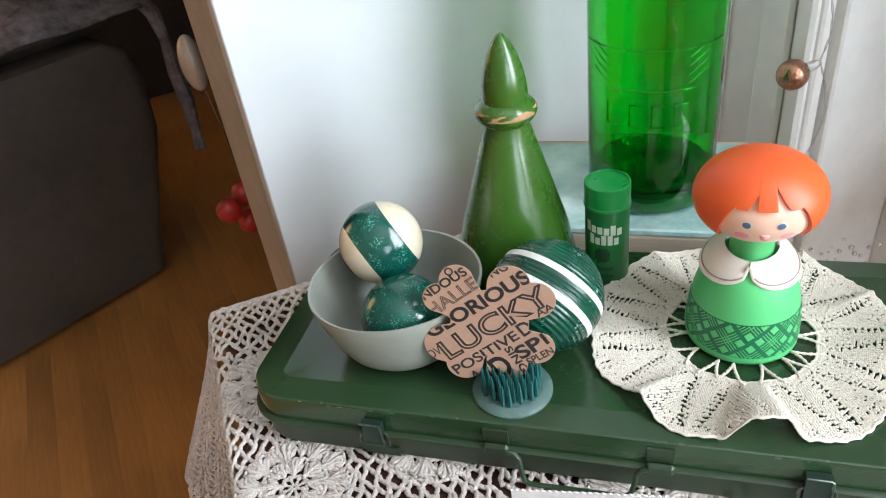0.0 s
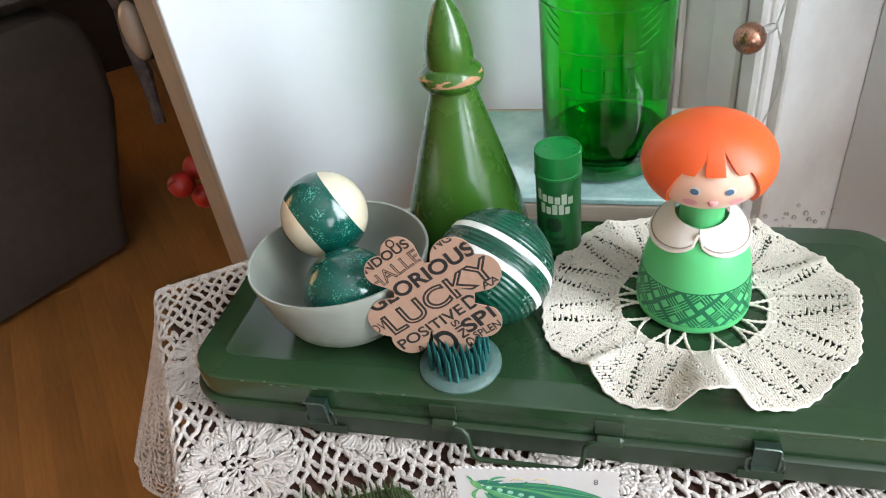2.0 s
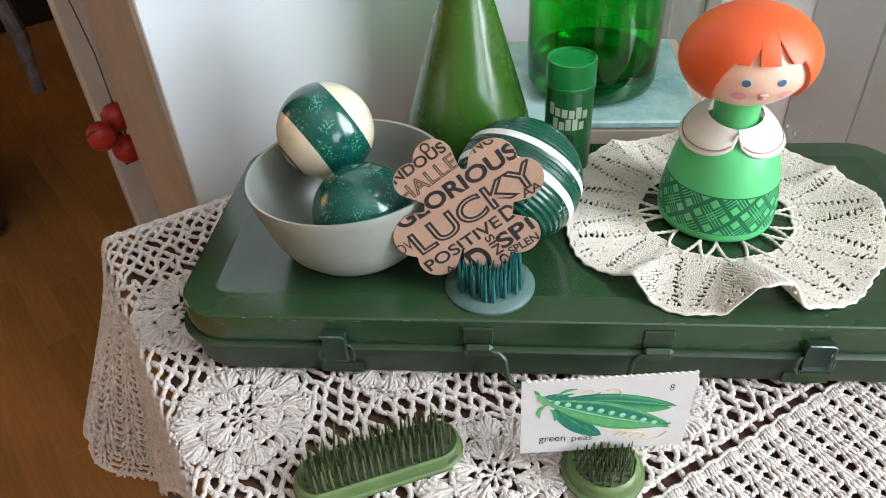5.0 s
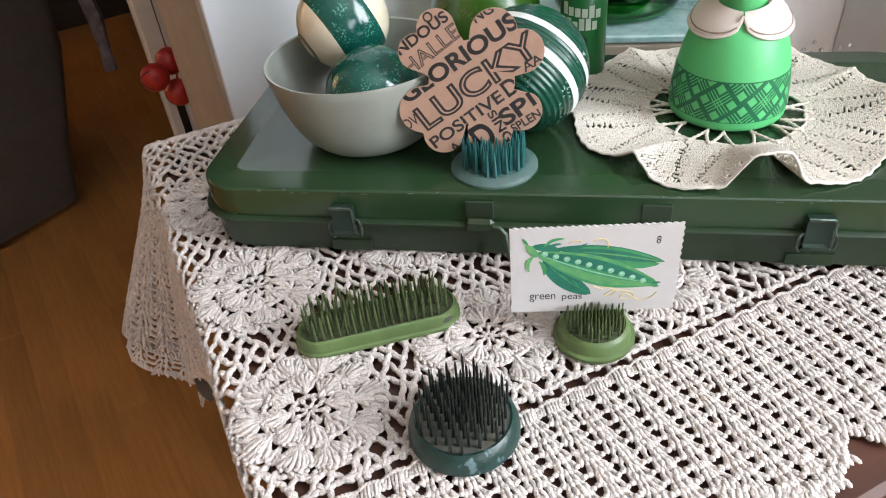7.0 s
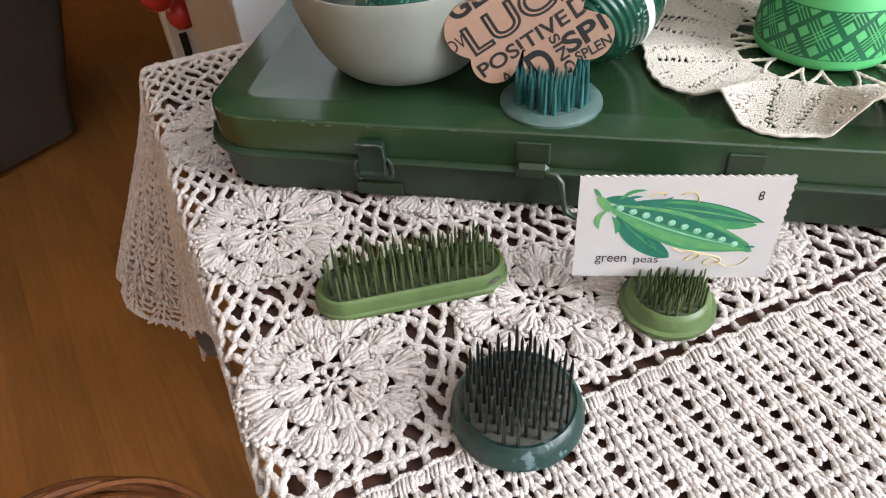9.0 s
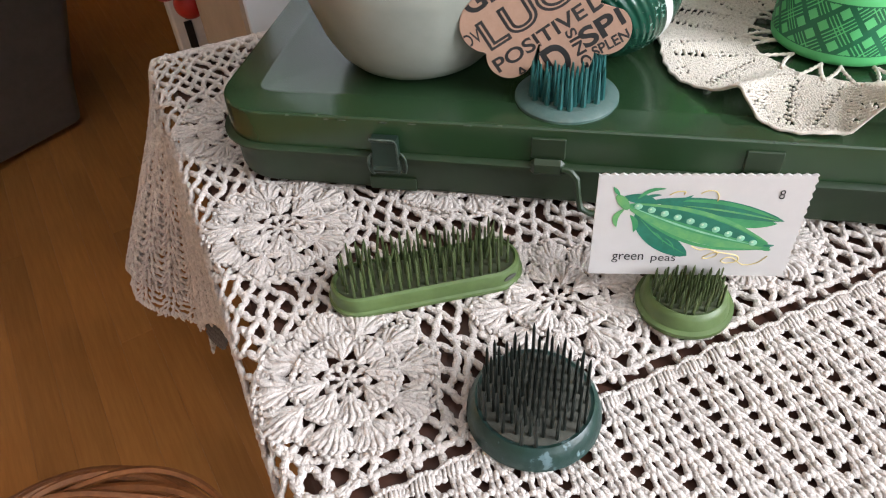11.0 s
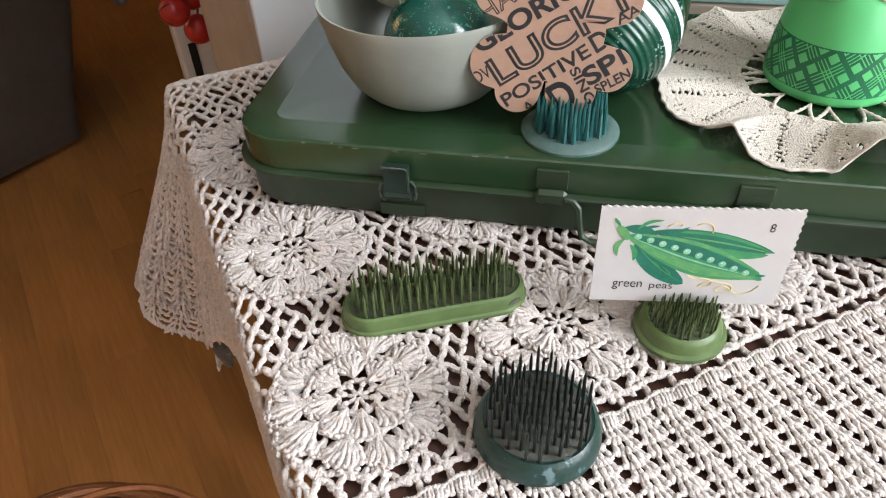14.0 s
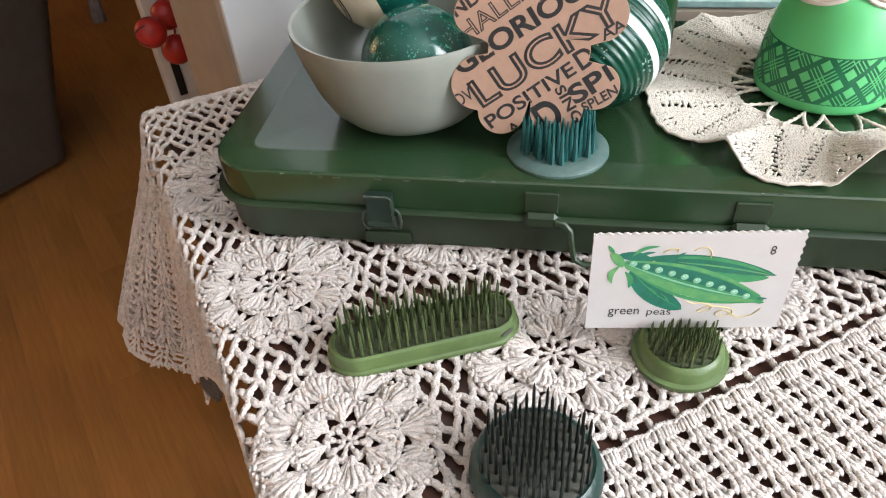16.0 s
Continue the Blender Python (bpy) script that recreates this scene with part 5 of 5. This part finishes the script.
# word, foot of its first letter, slope in degrees, length and height in millimetres, how bold, inline
WORDS = (("LUCKY", -25.2, -16.8, 31.7, 71.0, 14.0, 0.034, 0.030), ("GLORIOUS", -34.1, -1.6, 31.1, 67.8, 9.1, 0.032, 0), ("HALLE", -31.7, 12.6, 33.9, 33.3, 7.9, 0.018, 0.028),
         ("NDOUS", -35.1, 23.3, 31.6, 29.7, 5.7, 0.028, 0), ("O", -20.9, 37.5, 32.4, 4.7, 4.9, 0.02, 0), ("NG", 2.6, 36.0, 28.3, 10.5, 5.5, 0.02, 0), ("POSITIVE", -21.9, -26.6, 32.9, 44.2, 6.7, 0.020, 0),
         ("D", 17.2, -1.8, 33.2, 7.3, 8.8, 0.022, 0), ("SP", 15.3, -17.2, 33.1, 16.0, 9.3, 0.030, 0), ("SPLEN", 19.3, -20.8, 29.5, 16.6, 4.9, 0.024, 0), ("SING", 5.4, -9.4, -59.8, 19.1, 4.7, 0.022, 0),
         ("D", 2.7, -30.3, 32.8, 10.6, 14.8, 0.030, 0), ("AL", 15.4, -29.4, 31.1, 9.2, 4.5, 0.014, 0), ("OV", -36.1, -15.6, 29.0, 8.6, 5.8, 0.010, 0), ("A", -12.9, -29.7, 32.2, 5.6, 4.9, 0.014, 0),
         ("AA", 25.5, 10.5, 29.0, 10.8, 4.8, 0.014, 0), ("I", 29.4, -7.1, 33.0, 2.2, 7.9, 0.014, 0))
for text, x, y, turn, wide, high, bold, line_in in WORDS:
    spot = pose((x - MID.x) / 1000, (y - MID.y) / 1000, 0.00008, 0, 0, turn)
    word = part("printed_word", fitted(text, wide / 1000, high / 1000, spot, in_clover, bold), M_BLACK, card, "black printed letters")
    if line_in:
        part("inline", fitted(text, wide / 1000, high / 1000, pose(0, 0, 0.00007) @ spot, in_clover, bold - 0.062 if text == "LUCKY" else bold - 0.048, bold), M_KRAFT, word, "thin brown line inside the letters")

# peas card with a scalloped edge
PW, PH = 0.0737, 0.0481
PEAS = pose(-0.0297, -0.0554, 0.7657, 0, 0, 4.9) @ pose(0, 0, 0, 89.4, 0, 1.45)
peas = empty("peas_card", PEAS, "white card printed with a pea pod, wavy edge", "card")
outline = []
for p, q, n in (((0, 0), (PW, 0), 24), ((PW, 0), (PW, PH), 14), ((PW, PH), (0, PH), 24), ((0, PH), (0, 0), 14)):
    for i in range(n * 4):
        t = i / (n * 4)
        w = 0.00035 * math.sin(2 * math.pi * n * t) if q[1] != 0 else 0
        nx, ny = (q[1] - p[1], -(q[0] - p[0]))
        l = math.hypot(nx, ny)
        outline.append((p[0] + (q[0] - p[0]) * t + nx / l * w, p[1] + (q[1] - p[1]) * t + ny / l * w))
part("board", Build().prism(outline, -0.0010, 0), M_PAPER, peas)


def leafy(pts, k_h, lift=0.00008):
    """A flat inked leaf shape: pts is its spine with half widths."""
    b, n = Build(), len(pts)
    vs = []
    for i, (x, y, w) in enumerate(pts):
        a, c = pts[max(i - 1, 0)], pts[min(i + 1, n - 1)]
        dx, dy = c[0] - a[0], c[1] - a[1]
        l = math.hypot(dx, dy) or 1
        vs += [(x - dy / l * w, y + dx / l * w, lift), (x + dy / l * w, y - dx / l * w, lift)]
    return b.add([(x * PW, y * PW, z) for x, y, z in vs], [(2 * i, 2 * i + 1, 2 * i + 3, 2 * i + 2) for i in range(n - 1)])


def spine(p, q, w, bow=0.0, n=14, sharp=0.7):
    out = []
    for i in range(n + 1):
        t = i / n
        dx, dy = q[0] - p[0], q[1] - p[1]
        s = bow * math.sin(math.pi * t)
        out.append((p[0] + dx * t - dy * s, p[1] + dy * t + dx * s, w * math.sin(math.pi * t) ** sharp + 0.0006))
    return out


for name, pts, mt, lift in (("back_pod", spine((0.26, 0.500), (0.915, 0.374), 0.048, 0.03), M_POD2, 0.00006), ("back_pod", spine((0.55, 0.430), (0.885, 0.358), 0.036, -0.07), M_POD1, 0.00005),
                            ("back_edge", spine((0.34, 0.500), (0.900, 0.378), 0.010, 0.075), M_POD1, 0.00009), ("back_edge", spine((0.42, 0.470), (0.905, 0.372), 0.005, 0.02), M_POD4, 0.00009),
                            ("leaf", spine((0.195, 0.420), (0.488, 0.138), 0.062, -0.06, 18, 0.55), M_POD2, 0.00008), ("leaf_vein", spine((0.220, 0.390), (0.475, 0.152), 0.003, -0.05), M_POD1, 0.00010),
                            ("leaf_vein", spine((0.30, 0.30), (0.36, 0.215), 0.002, 0.1), M_POD1, 0.00010), ("leaf_vein", spine((0.36, 0.26), (0.42, 0.175), 0.002, 0.1), M_POD1, 0.00010),
                            ("pod", spine((0.148, 0.472), (0.890, 0.198), 0.080, 0.0, 22, 0.55), M_POD1, 0.00012), ("front_valve", spine((0.160, 0.455), (0.880, 0.192), 0.027, -0.080, 22, 0.6), M_POD4, 0.00014),
                            ("valve_shade", spine((0.22, 0.395), (0.860, 0.190), 0.010, -0.115, 22), M_POD1, 0.00016), ("pod_hollow", spine((0.175, 0.470), (0.825, 0.236), 0.036, 0.030, 20, 0.5), M_POD2, 0.00016),
                            ("rear_valve", spine((0.160, 0.482), (0.870, 0.236), 0.011, 0.085, 22), M_POD4, 0.00018), ("hollow_lip", spine((0.180, 0.456), (0.800, 0.222), 0.005, -0.030, 20), M_POD3, 0.00018),
                            ("pod_tip", spine((0.85, 0.215), (0.905, 0.216), 0.008, 0), M_POD2, 0.00020), ("pod_tip", spine((0.84, 0.195), (0.895, 0.186), 0.010, 0), M_POD1, 0.00020),
                            ("calyx", spine((0.094, 0.535), (0.155, 0.440), 0.024, 0.05, 14, 0.5), M_POD4, 0.00020), ("calyx_wing", spine((0.125, 0.520), (0.300, 0.480), 0.030, 0.05), M_POD2, 0.00010),
                            ("stalk", spine((0.074, 0.584), (0.108, 0.532), 0.009, 0), M_POD1, 0.00022), ("sepal", spine((0.142, 0.450), (0.112, 0.330), 0.014, -0.2), M_POD4, 0.00020), ("sepal", spine((0.170, 0.410), (0.200, 0.297), 0.014, 0.15), M_POD1, 0.00009),
                            ("sepal", spine((0.195, 0.510), (0.322, 0.574), 0.010, 0.15), M_POD1, 0.00020), ("sepal", spine((0.210, 0.500), (0.306, 0.536), 0.009, 0.1), M_POD2, 0.00018), ("sepal", spine((0.330, 0.500), (0.454, 0.536), 0.010, -0.12), M_POD2, 0.00020)):
    part(name, leafy(pts, 0, lift), mt, peas)
for i in range(10):
    t = i / 9
    x, y = (0.205 + 0.592 * t) * PW, (0.464 - 0.230 * t + 0.010 * math.sin(math.pi * t)) * PW
    pea = part("pea", Build().lathe([(0.00145, 0), (0.0012, 0.00008)], 16, m=pose(x, y, 0.00020)), M_POD3, peas)
    part("pea_light", Build().lathe([(0.00045, 0), (0.0003, 0.00003)], 10, m=pose(x - 0.0003, y + 0.0004, 0.00029)), M_POD5, pea)
for pts in (((0.502, 0.204), (0.547, 0.180), (0.582, 0.187), (0.636, 0.165), (0.626, 0.135), (0.580, 0.120), (0.573, 0.133), (0.621, 0.162), (0.694, 0.156), (0.742, 0.138), (0.745, 0.105), (0.693, 0.090), (0.665, 0.110), (0.71, 0.132), (0.78, 0.080), (0.849, 0.096), (0.888, 0.143)),
            ((0.343, 0.535), (0.374, 0.555), (0.413, 0.556), (0.410, 0.539)), ((0.488, 0.544), (0.513, 0.560), (0.552, 0.560), (0.574, 0.530), (0.573, 0.500))):
    soft = []
    for i in range(len(pts) * 4 - 3):
        k, t = divmod(i, 4)
        a, c = Vector(pts[k]), Vector(pts[min(k + 1, len(pts) - 1)])
        pa, pc = Vector(pts[max(k - 1, 0)]), Vector(pts[min(k + 2, len(pts) - 1)])
        t /= 4
        q = 0.5 * (2 * a + (c - pa) * t + (2 * pa - 5 * a + 4 * c - pc) * t * t + (3 * a - pa - 3 * c + pc) * t ** 3)
        soft.append((q.x * PW, q.y * PW, 0.0001))
    part("tendril", Build().tube(soft, 0.00026, 4), M_TEND, peas, "ochre curled tendril")
part("printed_word", fitted("green", 0.160 * PW, 0.062 * PW, pose(0.112 * PW, 0.084 * PW, 0.0001)), M_BLACK, peas, "black printed word")
part("printed_word", fitted("peas", 0.124 * PW, 0.050 * PW, pose(0.312 * PW, 0.084 * PW, 0.0001)), M_BLACK, peas, "black printed word")
part("printed_number", fitted("8", 0.026 * PW, 0.055 * PW, pose(0.850 * PW, 0.513 * PW, 0.0001)), M_BLACK, peas)

# ---- past the table ----
# knob and red bells on the far edge of the jamb
knob = empty("door_knob", ROOM @ pose(-0.0775, 0.568, 0.866), "oval worn porcelain door knob on the jamb's far side", "door knob")
part("grip", Build().blob((0, 0, 0), ((0.013, 0, 0), (0, 0.020, 0), (0, 0, 0.030)), 28, 18), M_KNOB, knob)
part("rose", Build().lathe([(0.012, 0), (0.012, 0.004), (0.006, 0.007), (0.006, 0.012)], 24, m=pose(0.0140, 0, 0, 0, -90, 0)), M_BRASS, knob)
bells = empty("jingle_bells", ROOM @ pose(-0.0708, 0.565, 0.669), "cluster of three red jingle bells hanging by the door jamb", "bells")
for x, y, z, turn in ((0.0030, 0.012, 0.0315, 50), (-0.0205, -0.010, 0.0275, 110), (0.0, 0.0, 0.0, 20)):
    be = part("bell", Build().ball((0, 0, 0), 0.0150, 24, 14), M_BELLR, bells, m=pose(x, y, z, turn, turn - 40, turn))
    for cut in (0.35, 1.92):
        part("slot", Build().tube([(0.0147 * math.sin(q) * math.cos(cut), 0.0147 * math.sin(q) * math.sin(cut), -0.0147 * math.cos(q)) for q in (i * 0.2 - 1.2 for i in range(13))], 0.0008, 5), M_BLACK, be)
part("ribbon", Build().tube([(0.002, 0.004, 0.008), (0.006, 0.010, 0.018), (0.004, 0.012, 0.050)], 0.0012, 6), M_BELLR, bells)
part("cord", Build().tube([(0.004, 0.012, 0.050), (0.004, 0.010, 0.100), (-0.001, 0.006, 0.150), (-0.004, 0.004, 0.172)], 0.0007, 6), M_LEATHER, bells)
# string light bulb on its wire
bulb = empty("string_light", pose(0.1310, 0.3420, 0.8520), "copper mercury-glass ball bulb on a clear fairy-light wire", "string light")
part("ball", Build().ball((0, 0, 0), 0.0125, 32, 20), M_COPPER, bulb)
part("neck", Build().lathe([(0.0040, 0), (0.0036, 0.006), (0.0022, 0.009)], 12, m=pose(0.010, 0, 0.0055, 0, 62, 0)), M_BEAD, bulb)
b = Build()
for s in (0, math.pi):
    b.tube([(0.019 + 0.004 * math.sin(i * 0.25) + 0.0006 * math.cos(i * 0.9 + s), 0.004 + 0.0006 * math.sin(i * 0.9 + s), 0.010 + i * 0.004) for i in range(60)], 0.0004, 4)
    b.tube([(0.019 + 0.010 * math.sin(i * 0.105) + 0.0006 * math.cos(i * 0.9 + s), 0.004 + 0.0006 * math.sin(i * 0.9 + s), 0.010 - i * 0.003) for i in range(30)], 0.0004, 4)
part("wire", b, M_WIRE, bulb, "twisted clear wire")
# clear beads behind the case
b = Build()
rr = random.Random(12)
garland = empty("bead_garland", pose(0.158, 0.206, 0.7525), "heap of clear plastic beads behind the tin case", "garland")
for i in range(34):
    r = rr.uniform(0.0009, 0.0022)
    part("bead", Build().ball((0, 0, 0), r, 10, 7), M_BEAD, garland, m=pose(rr.gauss(0, 0.014), rr.gauss(0, 0.005), r + 0.030 * rr.random() ** 2))
# planter with bark chips at the right of the case
planter = empty("planter", pose(0.266, 0.165, CT), "white ceramic planter dish filled with bark chips", "planter")
part("dish", Build().lathe([(0.036, 0), (0.040, 0.001), (0.050, 0.018), (0.0515, 0.021), (0.0505, 0.0215), (0.0485, 0.019), (0.040, 0.006), (0.005, 0.005)], 56), M_PLANTER, planter)
b = Build()
for i in range(150):
    q, r = rr.uniform(0, 6.28), 0.043 * math.sqrt(rr.random())
    d = Vector((rr.uniform(-1, 1), rr.uniform(-1, 1), rr.uniform(-0.3, 0.3))).normalized()
    s = d.cross(Vector((0, 0, 1))).normalized()
    b.blob((r * math.cos(q), r * math.sin(q), 0.0115 + rr.uniform(0, 0.004)), (s * rr.uniform(0.001, 0.002), s.cross(d) * 0.0011, d * rr.uniform(0.002, 0.004)), 5, 4)
b.lathe([(0.040, 0.0065), (0.0445, 0.0112)], 40)
part("bark_mulch", b, M_SOIL, planter, "brown bark chips")["kind"] = "stuff"

# armchair in the next room, with a patterned throw
SEAT = pose(-1.255, 1.087, 0, 0, 0, -116)  # near lower corner; x along the arm, -y away
chair = empty("armchair", SEAT, "dark brown leather armchair with a grey floral throw", "armchair")
part("arm", lofted(Build(), [(rounded(-f, 0.95, -0.24, 0.0 + 0.3 * f, 0.04), z) for z, f in ((0.02, 0.0), (0.12, 0.02), (0.25, 0.06), (0.40, 0.105), (0.52, 0.115), (0.60, 0.10), (0.635, 0.06), (0.645, 0.0))]), M_LEATHER, chair)
part("seat", lofted(Build(), [(rounded(0.02, 0.85, -0.80, -0.245, 0.06), z) for z in (0.05, 0.40)] + [(rounded(0.05, 0.83, -0.78, -0.25, 0.06), 0.44)]), M_LEATHER, chair)
part("backrest", lofted(Build(), [(rounded(0.62, 0.98, -0.80, -0.25, 0.08), 0.45), (rounded(0.64, 1.04, -0.80, -0.25, 0.08), 0.70), (rounded(0.70, 1.04, -0.78, -0.27, 0.08), 0.80), (rounded(0.76, 1.0, -0.74, -0.31, 0.08), 0.84)]), M_LEATHER, chair)
part("cushion", lofted(Build(), [(rounded(-0.12 + g, 0.58 - g, -0.22, -0.03 - g, 0.05), z) for z, g in ((0.648, 0.02), (0.67, 0.0), (0.70, 0.0), (0.72, 0.03))]), M_LEATHER, chair)
# throw over the arm, with a twisted end that hangs free
b = Build()
vs = []
for i in range(41):
    for j in range(15):
        x, t = -0.17 + 0.62 * i / 40, j / 14
        y = 0.02 - 0.26 * t
        z = 0.735 + 0.022 * math.sin(17 * x + 4 * t) * math.sin(6 * t + 3 * x) - 0.05 * max(0, 0.25 - t) * 4
        vs.append((x, y, z))
b.add(vs, [(i * 15 + j, i * 15 + j + 1, (i + 1) * 15 + j + 1, (i + 1) * 15 + j) for i in range(40) for j in range(14)])
b.tube([(-0.12, -0.05, 0.745), (-0.165, -0.02, 0.725), (-0.190, 0.015, 0.665), (-0.192, 0.025, 0.60), (-0.186, 0.030, 0.52), (-0.190, 0.036, 0.44), (-0.182, 0.042, 0.36), (-0.176, 0.046, 0.31)], 0.017, 9,
       taper=lambda t: 0.75 + 0.45 * math.sin(7 * t) ** 2)
throw = thing("throw_blanket", b, M_SCARF, SEAT, "grey patterned throw draped over the armchair's arm", "blanket")
so = throw.modifiers.new("thick", "SOLIDIFY")
so.thickness = 0.006

# wicker basket on the floor
bk = empty("wicker_basket", pose(-0.440, -0.125, 0), "round brown wicker basket standing on the oak floor", "basket")
b = Build()
for j in range(16):
    z = 0.01 + 0.018 * j
    r = 0.120 + 0.0033 * j
    b.tube([((r + 0.004 * math.sin(i * math.pi / 2 + j * math.pi)) * math.cos(2 * math.pi * i / 72), (r + 0.004 * math.sin(i * math.pi / 2 + j * math.pi)) * math.sin(2 * math.pi * i / 72), z) for i in range(72)], 0.0085, 6, closed=True)
b.lathe([(0.122, 0.002), (0.120, 0.012)], 40)
part("weave", b, M_WICKER, bk)["kind"] = "stuff"
b = Build()
wr = random.Random(9)
for k in range(9):
    w0, lift = wr.uniform(0, 6.28), wr.uniform(0.8, 1.2)
    pts = []
    for i in range(120):
        a = 2 * math.pi * i / 120
        q = a * (3 + k % 2) * (1 if k % 3 else -1) + w0
        r = 0.173 + (k % 3 - 1) * 0.007 + 0.008 * math.cos(q)
        pts.append((r * math.cos(a), r * math.sin(a), 0.304 + 0.009 * lift * math.sin(q) - 0.004 * abs(k % 3 - 1)))
    b.tube(pts, wr.uniform(0.0042, 0.0056), 6, closed=True)
part("braided_rim", b, M_WICKER, bk, "thick braided cane rim")["kind"] = "stuff"

# ---- oak strips of the floor ----
b0 = Build().box(-0.02852, 0.02852, -0.60, 0.60, -0.0195, 0.0, 0.00025)
strip = b0.mesh("plank", M_FLOOR)
fr = random.Random(21)
b = Build()
for i in range(34):
    u = -0.05 - i * 0.0572
    off = fr.uniform(0, 1.2)
    for j in range(-1, 3):
        p = new("plank", strip)
        p.parent = floor
        p.matrix_basis = pose(u, -1.2 + off + j * 1.2008, 0.0)
    b.box(u - 0.02852, u + 0.02852, -4.1, off - 3.0016, -0.0195, 0.0, 0.00025)
    b.box(u - 0.02852, u + 0.02852, off + 1.8024, 3.1, -0.0195, 0.0, 0.00025)
for i in range(28):
    u = -0.05 - (34 + i) * 0.0572
    b.box(u - 0.02852, u + 0.02852, -4.1, 3.1, -0.0195, 0.0, 0.00025)
for i in range(11):
    u = -0.05 + (i + 1) * 0.0572
    for v0, v1 in ((-4.1, 0.34), (0.5415, 1.2 + 0.3 * (i % 3)), (1.2008 + 0.3 * (i % 3), 3.1)):
        b.box(u - 0.02852, u + 0.02852, v0, v1, -0.0195, 0.0, 0.00025)
part("far_strips", b, M_FLOOR, floor)["kind"] = "stuff"
